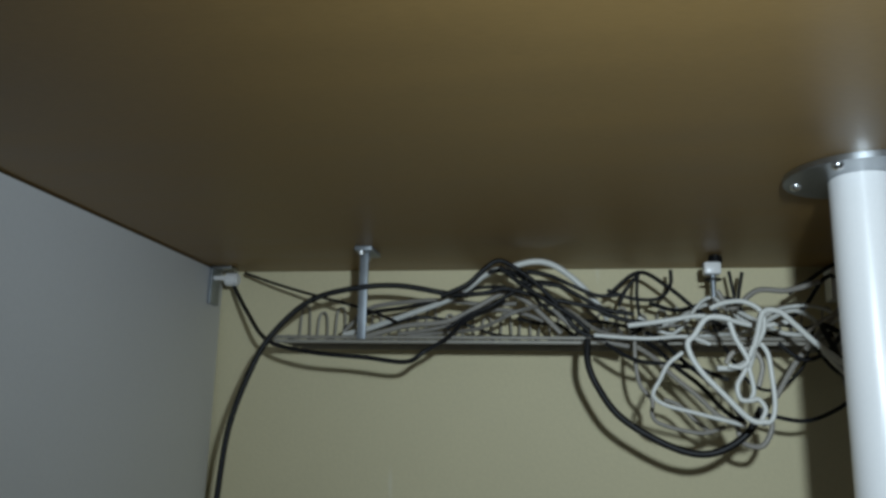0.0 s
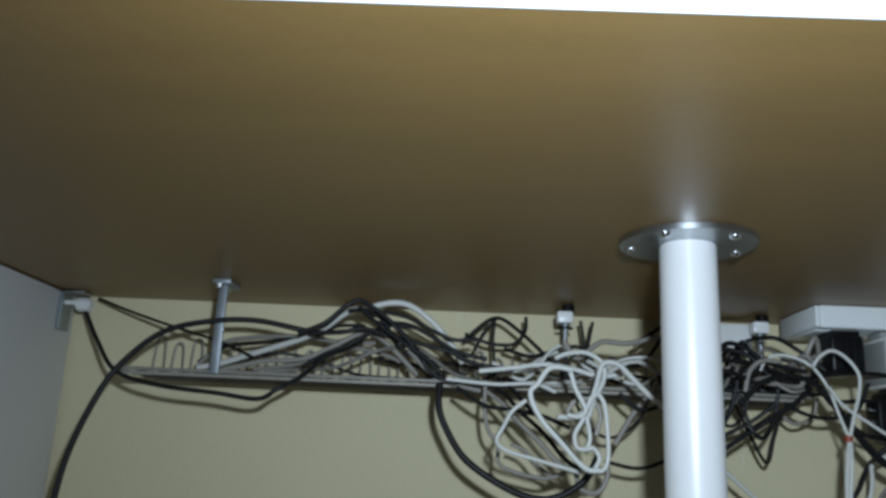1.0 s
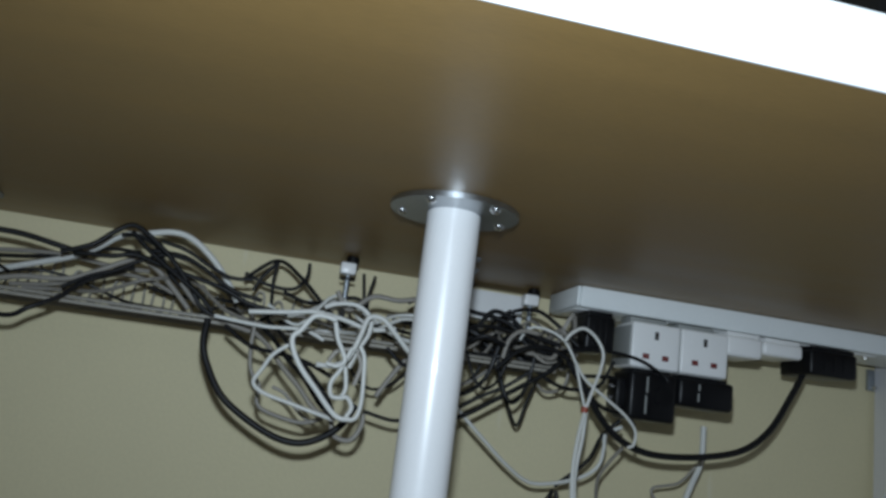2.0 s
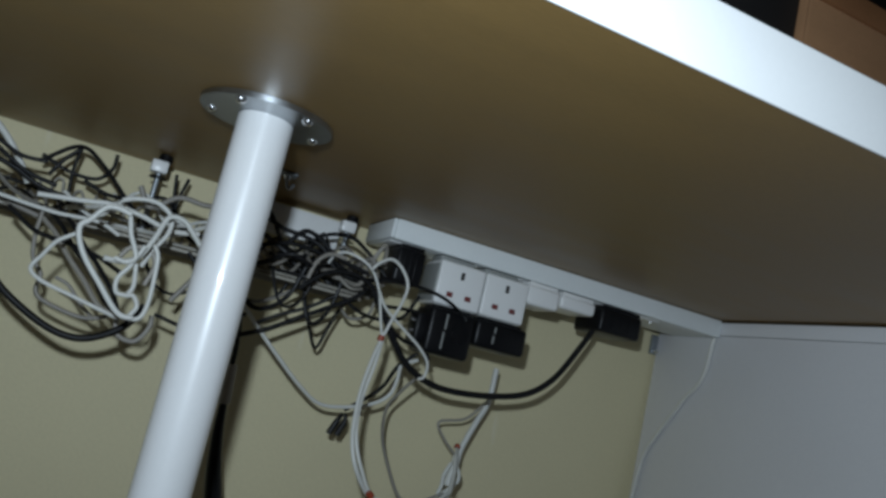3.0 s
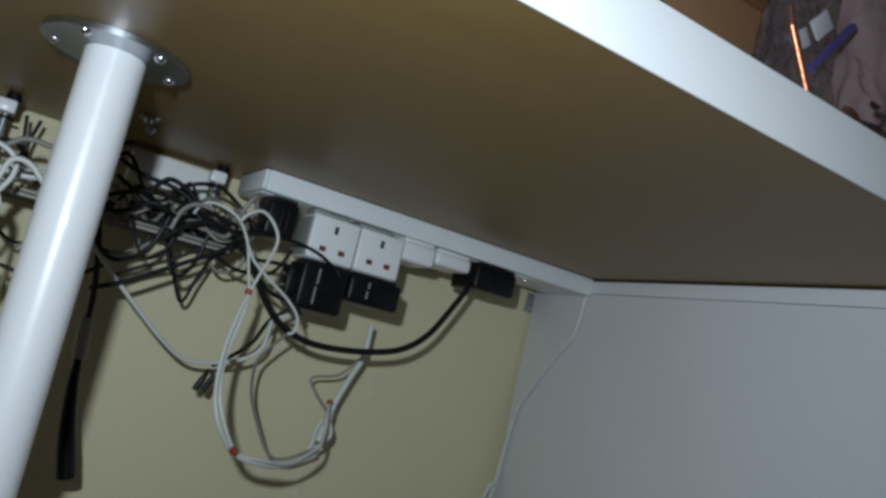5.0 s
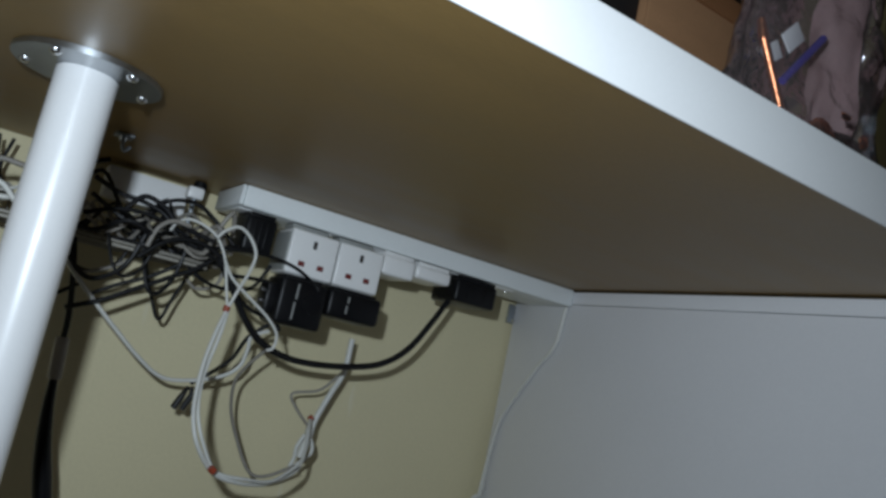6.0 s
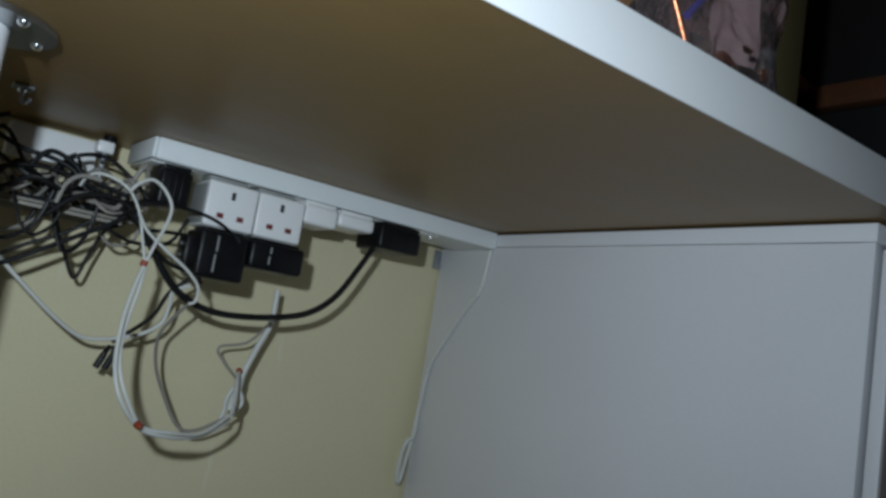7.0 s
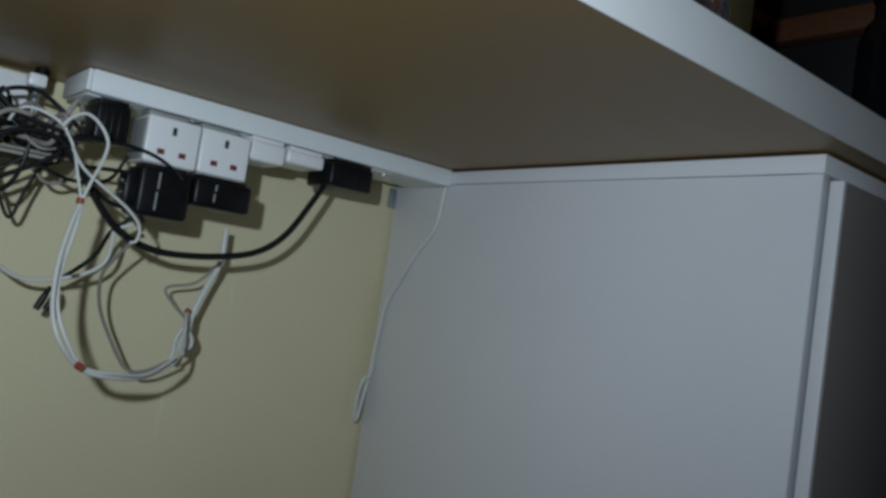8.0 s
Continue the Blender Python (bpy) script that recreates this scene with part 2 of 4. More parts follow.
def build_desk():
    desk = thing("desk", (0.1, 0.62, 0.0), "white desk with thick straight edge and brown underside", "desk")
    top = H + THICK
    part("desktop", box(DESK_X0, DESK_X1, FRONT_Y + 0.0016, DESK_BACK, H + 0.002, top), M_WHITE, desk, "white laminate desktop")
    part("underside", box(DESK_X0, DESK_X1, FRONT_Y + 0.0012, DESK_BACK - 0.001, H, H + 0.002), M_UNDER, desk, "dull brown backing board, slightly glossy")
    part("edge_band", box(DESK_X0, DESK_X1, FRONT_Y - 0.0012, FRONT_Y + 0.0011, H - 0.0003, top + 0.0002, 0.0008, 3), M_WHITE, desk, "thick white plastic edge band")
    # one round leg under the middle, and one far off at each end
    for lx, ly in ((0.0215, 0.659), (1.15, 0.66)):
        leg = part("leg", rod((lx, ly, 0.012), (lx, ly, H - 0.0045), 0.0208, 48, bevel=0.001), M_LEG, desk, "round white enamelled steel tube leg")
        part("foot", rod((lx, ly, 0.0), (lx, ly, 0.014), 0.024, 32, bevel=0.002), M_BLACK, leg)
        part("mounting_plate", rod((lx, ly, H - 0.0045), (lx, ly, H - 0.0002), 0.0500, 64, bevel=0.0004), M_STEEL, leg, "round zinc steel mounting plate")
        for k in range(5):
            a = math.radians(-199 + 72 * k)
            sx, sy = lx + 0.0415 * math.cos(a), ly + 0.0415 * math.sin(a)
            dome = bmesh.new()
            bmesh.ops.create_uvsphere(dome, u_segments=14, v_segments=8, radius=0.0042)
            for v in dome.verts:
                v.co = Vector((sx + v.co.x, sy + v.co.y, H - 0.0046 + min(v.co.z, 0.0) * 0.85))
            part("screw", dome, M_SCREW, leg, "bright domed cross-head screw")
    return desk


build_desk()


# ---- cabinets beside the knee space ----
def build_right_cabinet():
    x0, x1, y0, y1, top = RIGHT_X, 0.90, 0.374, WALL_Y - 0.006, 0.6970
    cab = thing("drawer_cabinet", (0.79, 0.66, 0.0), "white foil-covered cabinet standing under the desk, door shut", "cabinet")
    part("top_panel", box(x0 - 0.0008, x1, y0 - 0.001, y1, top - 0.0165, top, 0.0006), M_CAB, cab)
    part("side_panel", box(x0, x0 + 0.016, y0, y1, 0.02, top - 0.0172, 0.0005), M_CAB, cab, "plain white side panel")
    part("side_panel", box(x1 - 0.016, x1, y0, y1, 0.02, top - 0.0172, 0.0005), M_CAB, cab)
    part("back_panel", box(x0 + 0.017, x1 - 0.017, y1 - 0.006, y1, 0.02, top - 0.018), M_CAB, cab)
    part("bottom_panel", box(x0 + 0.017, x1 - 0.017, y0 + 0.004, y1 - 0.008, 0.02, 0.036), M_CAB, cab)
    part("plinth", box(x0 + 0.01, x1 - 0.01, y0 + 0.03, y1 - 0.01, 0.0, 0.0196), M_CAB, cab)
    door = part("door", box(x0 + 0.004, x1 - 0.003, y0 - 0.0165, y0 - 0.0045, 0.03, top - 0.0225, 0.0012), M_CAB, cab, "white door with a bright edge")
    # Grey-brown front, with the dim corner light also put into its colour.
    part("door_face", box(x0 + 0.0052, x1 - 0.004, y0 - 0.0182, y0 - 0.0162, 0.031, top - 0.0235, 0.0008), M_TAUPE, door, "taupe laminate door front, darkened for light falloff")
    part("handle", join(tube([(0.87, y0 - 0.0175, 0.45), (0.87, y0 - 0.04, 0.455), (0.87, y0 - 0.042, 0.5), (0.87, y0 - 0.04, 0.545), (0.87, y0 - 0.0175, 0.55)], 0.004)), M_STEEL, door)


def build_left_cabinet():
    x0, x1, y0, y1, top = -0.96, LEFT_X, 0.385, WALL_Y - 0.006, 0.698
    cab = thing("side_cabinet", (-0.78, 0.65, 0.0), "pale grey-white cabinet with plain side, under the desk", "cabinet")
    part("side_panel", box(x1 - 0.016, x1, y0, y1, 0.02, top, 0.0006), M_CABL, cab, "plain white side panel")
    part("side_panel", box(x0, x0 + 0.016, y0, y1, 0.02, top, 0.0006), M_CABL, cab)
    part("top_panel", box(x0 + 0.017, x1 - 0.017, y0, y1, top - 0.016, top), M_CABL, cab)
    part("back_panel", box(x0 + 0.017, x1 - 0.017, y1 - 0.006, y1, 0.02, top - 0.018), M_CABL, cab)
    part("plinth", box(x0 + 0.01, x1 - 0.01, y0 + 0.03, y1 - 0.01, 0.0, 0.0196), M_CABL, cab)
    part("door", box(x0 + 0.003, x1 - 0.003, y0 - 0.02, y0 - 0.002, 0.03, top - 0.004, 0.001), M_CABL, cab)


build_right_cabinet()
build_left_cabinet()


# ---- power strip with its plugs ----
ST_X0, ST_X1, ST_Y0, ST_Y1, ST_Z0 = 0.213, RIGHT_X - 0.001, 0.871, 0.965, H - 0.0235


def build_strip():
    st = thing("power_strip", ((ST_X0 + ST_X1) / 2, 0.92, ST_Z0), "long pale grey power strip screwed under the desktop at the wall", "power strip")
    part("housing", box(ST_X0, ST_X1, ST_Y0, ST_Y1, ST_Z0, H - 0.0004, 0.0022, 3), M_STRIP, st)
    part("end_cap", box(ST_X0 - 0.004, ST_X0 - 0.0002, ST_Y0 + 0.002, ST_Y1 - 0.002, ST_Z0 + 0.001, H - 0.0008, 0.0012), M_STRIP, st)
    for k in range(6):
        cx = 0.235 + 0.066 * k
        part("socket", box(cx - 0.022, cx + 0.022, 0.885, 0.945, ST_Z0 - 0.0012, ST_Z0 - 0.0001, 0.0004), M_PLASTIC, st)
    part("screw", rod((0.585, 0.9, ST_Z0 - 0.003), (0.585, 0.9, ST_Z0), 0.0035, 14), M_SCREW, st)


def build_adaptor(cx, y0, z0, z1, label):
    """A white adaptor block with a three-hole socket on its face, pushed up into the strip."""
    ad = thing("socket_adaptor", (cx, y0 + 0.03, z0), label, "plug adaptor", "adaptors in the power strip")
    w = 0.0277
    part("body", box(cx - w + 0.0008, cx + w, y0 + 0.002, y0 + 0.050, z0, z1, 0.004, 3), M_PLASTIC, ad)
    part("neck", box(cx - 0.021, cx + 0.021, y0 + 0.022, y0 + 0.048, z1 - 0.001, ST_Z0 - 0.0013, 0.0006), M_SIDE, ad)
    # Grey plate over the white block: shade on its left side as colour.
    part("side_plate", box(cx - w - 0.0006, cx - w + 0.004, y0 + 0.005, y0 + 0.0495, z0 + 0.003, z1 - 0.004, 0.001), M_SIDE, ad, "side of the white block, its shade put in as grey")
    face = part("face", box(cx - w + 0.0004, cx + w - 0.0004, y0, y0 + 0.006, z0 + 0.0008, z1 - 0.0008, 0.0022, 3), M_PLASTIC, ad)
    zc = z0 + 0.0130
    part("earth_hole", box(cx - 0.0021, cx + 0.0021, y0 - 0.0004, y0 + 0.003, zc + 0.0185, zc + 0.0268), M_SLOT, face)
    for s in (-1, 1):
        part("pin_hole", box(cx + s * 0.0111 - 0.0036, cx + s * 0.0111 + 0.0036, y0 - 0.0004, y0 + 0.003, zc - 0.0027, zc + 0.0027), M_SHUTTER, face, "red-brown shutter in the pin hole")
    part("seam", box(cx - w + 0.002, cx + w - 0.002, y0 + 0.0062, y0 + 0.0068, z0 - 0.0003, z0 + 0.002), M_SIDE, ad)
    return ad


def build_plug(x0, x1, y0, y1, z0, z1, mat, label, ridge=True):
    """A plug pushed up into the strip."""
    pl = thing("plug", ((x0 + x1) / 2, (y0 + y1) / 2, z0), label, "plug", "plugs in the power strip")
    part("body", box(x0, x1, y0, y1, z0, z1 - 0.004, 0.004, 3), mat, pl)
    part("base", box(x0 + 0.003, x1 - 0.003, y0 + 0.003, y1 - 0.003, z1 - 0.0042, z1, 0.0005), mat, pl)
    if ridge:
        for k in range(3):
            xx = x0 + (x1 - x0) * (0.3 + 0.2 * k)
            part("grip_ridge", box(xx - 0.0012, xx + 0.0012, y0 - 0.0008, y0 + 0.003, z0 + 0.006, z1 - 0.008, 0.0004), mat, pl)
    return pl


build_strip()
build_adaptor(0.2940, 0.853, 0.619, 0.6680, "white plastic socket adaptor with a shade-toned side, above a black transformer")
build_adaptor(0.3505, 0.853, 0.6195, 0.6680, "white plastic socket adaptor pushed into the power strip")
build_plug(0.222, 0.256, 0.874, 0.925, 0.632, ST_Z0 - 0.0016, M_BLACK, "black moulded plug under the end of the strip")
build_plug(0.3815, 0.426, 0.863, 0.915, 0.648, ST_Z0 - 0.0016, M_PLASTIC, "white plug in the power strip", False)
build_plug(0.430, 0.479, 0.867, 0.918, 0.655, ST_Z0 - 0.0016, M_PLASTIC, "flat white plug in the power strip", False)
build_plug(0.492, 0.553, 0.872, 0.930, 0.642, ST_Z0 - 0.0016, M_BLACK, "black moulded plug with a thick black cable")


def build_transformer(x0, x1, y0, y1, z0, z1, dial, label):
    """A black moulded transformer on the underside of an adaptor, with a worn pale seam on its face."""
    tr = thing("plug_transformer", ((x0 + x1) / 2, (y0 + y1) / 2, z0), label, "power adapter", "black transformers")
    part("body", box(x0, x1, y0, y1, z0, z1 - 0.003, 0.0045, 3), M_BLACK, tr)
    part("base", box(x0 + 0.006, x1 - 0.006, y0 + 0.006, y1 - 0.006, z1 - 0.0032, z1, 0.0006), M_BLACK, tr)
    xm = x0 + (x1 - x0) * 0.36
    zm = (z0 + z1) / 2
    part("seam", box(xm - 0.0009, xm + 0.0009, y0 - 0.0005, y0 + 0.002, zm + 0.002, z1 - 0.008), M_SIDE, tr, "pale worn seam")
    part("seam", box(xm - 0.0015, xm + 0.0003, y0 - 0.0005, y0 + 0.002, z0 + 0.007, zm - 0.001), M_SIDE, tr, "pale worn seam")
    if dial:
        xd = x0 + (x1 - x0) * 0.70
        part("round_boss", rod((xd, y0 - 0.0022, zm), (xd, y0 + 0.002, zm), 0.0105, 28, bevel=0.0012), M_BLACK, tr)
        part("side_cheek", box(x0 - 0.009, x0 + 0.003, y0 + 0.012, y1 - 0.006, z0 + 0.008, z1 - 0.012, 0.003), M_BLACK, tr)
        for k in (-1, 1):
            part("pin", rod((x0 - 0.013, y0 + 0.026, zm + k * 0.006), (x0 - 0.008, y0 + 0.026, zm + k * 0.006), 0.0022, 10), M_SCREW, tr)
    return tr


build_transformer(0.2665, 0.3200, 0.850, 0.896, 0.5655, 0.6186, True, "square black plug transformer hanging under the adaptor")
build_transformer(0.3245, 0.3890, 0.855, 0.901, 0.5855, 0.6190, False, "flat black plug transformer hanging under the adaptor")


# ---- wire cable tray ----
def build_tray():
    x0, x1 = -0.484, 0.197
    tray = thing("cable_tray", ((x0 + x1) / 2, 0.94, 0.597), "grey wire cable tray hung under the desk, overfull with cables", "cable tray")
    for y, z in ((0.884, 0.6085), (0.887, 0.6045), (0.912, 0.6060), (0.943, 0.6060), (0.975, 0.6062)):
        part("rail", tube([(x0, y, z), (x1, y, z)], 0.0019, 8, 0), M_WIRE, tray)
    count = 33
    for i in range(count):
        x = x0 + (x1 - x0) * i / (count - 1)
        h = 0.643 + 0.010 * ((i * 7) % 5) / 4 + (0.012 if i == 0 else 0)
        pts = [(x - 0.006, 0.8842, 0.6105), (x - 0.006, 0.8865, 0.6065), (x - 0.006, 0.91, 0.6078), (x - 0.006, 0.96, 0.6078), (x - 0.006, 0.976, 0.6085),
               (x - 0.006, 0.981, 0.622), (x - 0.0045, 0.982, h - 0.005), (x, 0.982, h), (x + 0.0045, 0.982, h - 0.005), (x + 0.006, 0.981, 0.622), (x + 0.006, 0.976, 0.6085)]
        part("wire_rib", tube(pts, 0.0013, 6, 3), M_WIRE, tray)
    for bx, by in ((-0.390, 0.881),):
        br = part("hanger", box(bx - 0.0045, bx + 0.0045, by - 0.002, by + 0.002, 0.606, H - 0.004, 0.0006), M_ZINC, tray, "flat zinc steel hanger")
        part("foot_plate", box(bx - 0.006, bx + 0.012, by - 0.02, by + 0.02, H - 0.005, H - 0.0004, 0.0006), M_ZINC, br)
        for s in (-1, 1):
            part("screw", rod((bx, by + s * 0.014, H - 0.009), (bx, by + s * 0.014, H - 0.004), 0.003, 12, 0.0042), M_SCREW, br)
    for bx, by in ((-0.033, 0.93), (0.180, 0.945)):
        br = part("hanger", rod((bx, by, 0.606), (bx, by, H - 0.002), 0.0028, 12), M_ZINC, tray, "threaded steel hanger")
        part("foam_pad", rod((bx + 0.003, by, H - 0.0085), (bx + 0.003, by, H - 0.0004), 0.0075, 20, 0.0068, bevel=0.001), M_BLACK, br, "black foam pad")
        part("clamp", box(bx - 0.0095, bx + 0.0075, by - 0.009, by + 0.007, H - 0.0210, H - 0.0080, 0.0022), M_PLASTIC, br, "white plastic clamp")
        part("disc", rod((bx, by, H - 0.0265), (bx, by, H - 0.0245), 0.0088, 20, bevel=0.0006), M_BLACK, br)


build_tray()

# ---- cables ----
# Grey also serves two hanging lengths that trace shade of white cables.
KINDS = {"black": (M_CBLACK, "black plastic-sheathed cable"), "white": (M_CWHITE, "white plastic-sheathed cable"), "grey": (M_CGREY, "thin grey cable")}
THIN = {"black": 0.70, "white": 0.70, "grey": 0.75}
CABLES = [
    ('black', 0.0042, [(-0.517, 0.845, 0.437), (-0.512, 0.851, 0.515), (-0.494, 0.857, 0.577), (-0.477, 0.864, 0.611), (-0.443, 0.87, 0.644), (-0.399, 0.877, 0.658), (-0.355, 0.885, 0.662), (-0.311, 0.892, 0.656), (-0.29, 0.9, 0.653)]),
    ('black', 0.0034, [(-0.575, 0.97, 0.685), (-0.536, 0.933, 0.641), (-0.496, 0.897, 0.606), (-0.437, 0.862, 0.591), (-0.38, 0.862, 0.586), (-0.339, 0.862, 0.582), (-0.321, 0.862, 0.592), (-0.301, 0.873, 0.606), (-0.282, 0.887, 0.627), (-0.245, 0.9, 0.648)]),
    ('black', 0.0024, [(-0.56, 0.975, 0.694), (-0.521, 0.96, 0.68), (-0.481, 0.945, 0.667), (-0.444, 0.93, 0.656), (-0.396, 0.915, 0.642), (-0.357, 0.9, 0.626)]),
    ('black', 0.0036, [(-0.307, 0.87, 0.648), (-0.281, 0.871, 0.66), (-0.264, 0.873, 0.676), (-0.249, 0.874, 0.685), (-0.232, 0.875, 0.677), (-0.21, 0.876, 0.66), (-0.188, 0.877, 0.637), (-0.172, 0.879, 0.616), (-0.145, 0.88, 0.605)]),
    ('black', 0.0034, [(-0.298, 0.88, 0.651), (-0.265, 0.881, 0.653), (-0.243, 0.883, 0.658), (-0.215, 0.884, 0.651), (-0.189, 0.886, 0.646), (-0.156, 0.887, 0.639), (-0.129, 0.889, 0.628), (-0.09, 0.89, 0.623)]),
    ('white', 0.0044, [(-0.417, 0.91, 0.614), (-0.391, 0.909, 0.62), (-0.364, 0.907, 0.629), (-0.335, 0.906, 0.639), (-0.307, 0.905, 0.649), (-0.284, 0.904, 0.662), (-0.267, 0.902, 0.675), (-0.251, 0.901, 0.681), (-0.228, 0.9, 0.674)]),
    ('white', 0.0046, [(-0.245, 0.9, 0.682), (-0.216, 0.9, 0.689), (-0.195, 0.9, 0.685), (-0.172, 0.9, 0.668), (-0.155, 0.9, 0.649), (-0.141, 0.9, 0.629)]),
    ('grey', 0.0036, [(-0.394, 0.91, 0.612), (-0.371, 0.91, 0.618), (-0.347, 0.91, 0.624), (-0.307, 0.91, 0.628), (-0.279, 0.91, 0.641), (-0.256, 0.91, 0.654), (-0.242, 0.91, 0.659), (-0.223, 0.91, 0.649), (-0.205, 0.91, 0.633), (-0.188, 0.91, 0.616)]),
    ('grey', 0.0030, [(-0.36, 0.92, 0.616), (-0.32, 0.92, 0.622), (-0.285, 0.92, 0.633), (-0.257, 0.92, 0.642), (-0.228, 0.92, 0.638), (-0.206, 0.92, 0.63)]),
    ('grey', 0.0032, [(-0.423, 0.93, 0.62), (-0.406, 0.93, 0.635), (-0.389, 0.93, 0.647), (-0.341, 0.93, 0.653), (-0.305, 0.93, 0.653), (-0.269, 0.93, 0.649), (-0.235, 0.93, 0.65)]),
    ('black', 0.0028, [(-0.423, 0.93, 0.622), (-0.406, 0.93, 0.634), (-0.391, 0.93, 0.641), (-0.363, 0.93, 0.645), (-0.329, 0.93, 0.651), (-0.305, 0.93, 0.657), (-0.276, 0.93, 0.667), (-0.247, 0.93, 0.668)]),
    ('black', 0.0030, [(-0.303, 0.885, 0.617), (-0.281, 0.885, 0.631), (-0.259, 0.885, 0.64), (-0.238, 0.885, 0.653), (-0.215, 0.885, 0.663), (-0.189, 0.885, 0.661)]),
    ('black', 0.0034, [(-0.248, 0.87, 0.678), (-0.226, 0.87, 0.66), (-0.202, 0.87, 0.644), (-0.177, 0.87, 0.628), (-0.161, 0.87, 0.613)]),
    ('black', 0.0032, [(-0.23, 0.89, 0.666), (-0.2, 0.89, 0.665), (-0.178, 0.89, 0.656), (-0.147, 0.89, 0.639), (-0.117, 0.89, 0.633)]),
    ('black', 0.0028, [(-0.221, 0.88, 0.675), (-0.197, 0.88, 0.67), (-0.172, 0.88, 0.658), (-0.151, 0.88, 0.65), (-0.129, 0.88, 0.651)]),
    ('grey', 0.0034, [(-0.196, 0.88, 0.637), (-0.178, 0.88, 0.62), (-0.156, 0.88, 0.608), (-0.123, 0.88, 0.6)]),
    ('black', 0.0030, [(-0.261, 0.89, 0.677), (-0.244, 0.89, 0.678), (-0.225, 0.89, 0.669), (-0.211, 0.89, 0.647), (-0.194, 0.89, 0.633), (-0.177, 0.89, 0.627)]),
    ('black', 0.0048, [(-0.163, 0.862, 0.605), (-0.163, 0.858, 0.582), (-0.155, 0.856, 0.561), (-0.137, 0.852, 0.535), (-0.107, 0.849, 0.515), (-0.077, 0.845, 0.503), (-0.052, 0.843, 0.504), (-0.027, 0.84, 0.52), (-0.014, 0.836, 0.543)]),
    ('black', 0.0030, [(-0.146, 0.862, 0.601), (-0.12, 0.853, 0.585), (-0.093, 0.845, 0.581), (-0.066, 0.836, 0.576), (-0.042, 0.828, 0.566)]),
    ('black', 0.0030, [(-0.114, 0.862, 0.606), (-0.1, 0.851, 0.595), (-0.086, 0.841, 0.579), (-0.066, 0.831, 0.561), (-0.049, 0.821, 0.54), (-0.034, 0.811, 0.528)]),
    ('black', 0.0030, [(-0.108, 0.862, 0.612), (-0.093, 0.851, 0.6), (-0.079, 0.841, 0.584), (-0.06, 0.831, 0.566), (-0.042, 0.821, 0.545), (-0.034, 0.811, 0.528)]),
    ('grey', 0.0030, [(-0.117, 0.862, 0.598), (-0.103, 0.851, 0.587), (-0.089, 0.841, 0.571), (-0.07, 0.831, 0.553), (-0.052, 0.821, 0.534), (-0.034, 0.811, 0.528)]),
    ('grey', 0.0026, [(-0.119, 0.862, 0.609), (-0.119, 0.862, 0.583), (-0.115, 0.862, 0.562), (-0.105, 0.862, 0.549), (-0.105, 0.862, 0.534), (-0.094, 0.862, 0.526), (-0.062, 0.862, 0.52), (-0.041, 0.862, 0.526)]),
    ('grey', 0.0024, [(-0.093, 0.87, 0.55), (-0.08, 0.87, 0.545), (-0.066, 0.87, 0.531), (-0.051, 0.87, 0.52)]),
    ('grey', 0.0032, [(-0.034, 0.845, 0.529), (-0.03, 0.845, 0.513), (-0.014, 0.845, 0.51), (-0.005, 0.845, 0.524), (-0.005, 0.845, 0.536)]),
    ('black', 0.0028, [(-0.001, 0.88, 0.538), (0.032, 0.88, 0.533), (0.06, 0.88, 0.543), (0.083, 0.88, 0.56)]),
    ('grey', 0.0036, [(0.071, 0.88, 0.637), (0.048, 0.88, 0.61), (0.027, 0.88, 0.584), (0.009, 0.88, 0.554)]),
    ('black', 0.0030, [(0.073, 0.87, 0.62), (0.056, 0.87, 0.597), (0.033, 0.87, 0.588), (0.012, 0.87, 0.603)]),
    ('black', 0.0030, [(0.032, 0.9, 0.655), (0.049, 0.9, 0.666), (0.066, 0.9, 0.678), (0.081, 0.9, 0.686)]),
    ('black', 0.0030, [(-0.14, 0.93, 0.658), (-0.109, 0.922, 0.681), (-0.082, 0.915, 0.666), (-0.05, 0.907, 0.636), (-0.029, 0.9, 0.621)]),
    ('black', 0.0026, [(-0.108, 0.93, 0.682), (-0.11, 0.93, 0.661), (-0.108, 0.93, 0.635)]),
    ('black', 0.0028, [(-0.108, 0.93, 0.681), (-0.121, 0.93, 0.664), (-0.129, 0.93, 0.647)]),
    ('black', 0.0028, [(-0.075, 0.93, 0.685), (-0.076, 0.93, 0.669), (-0.088, 0.93, 0.655), (-0.114, 0.93, 0.655), (-0.14, 0.93, 0.664)]),
    ('black', 0.0026, [(-0.015, 0.94, 0.685), (-0.011, 0.94, 0.658), (-0.009, 0.94, 0.638)]),
    ('black', 0.0026, [(-0.002, 0.94, 0.684), (-0.007, 0.94, 0.655), (-0.002, 0.94, 0.638)]),
    ('white', 0.0034, [(0.053, 0.802, 0.573), (0.043, 0.8, 0.581), (0.023, 0.799, 0.597), (0.007, 0.796, 0.612), (-0.005, 0.794, 0.622), (-0.018, 0.793, 0.621), (-0.024, 0.791, 0.602), (-0.032, 0.789, 0.582), (-0.044, 0.787, 0.574), (-0.059, 0.785, 0.573)]),
    ('white', 0.0034, [(-0.048, 0.777, 0.613), (-0.058, 0.777, 0.615), (-0.068, 0.777, 0.613), (-0.077, 0.777, 0.6), (-0.083, 0.777, 0.593), (-0.08, 0.777, 0.581), (-0.071, 0.777, 0.567), (-0.056, 0.777, 0.551), (-0.042, 0.777, 0.536), (-0.033, 0.777, 0.53), (-0.024, 0.777, 0.53)]),
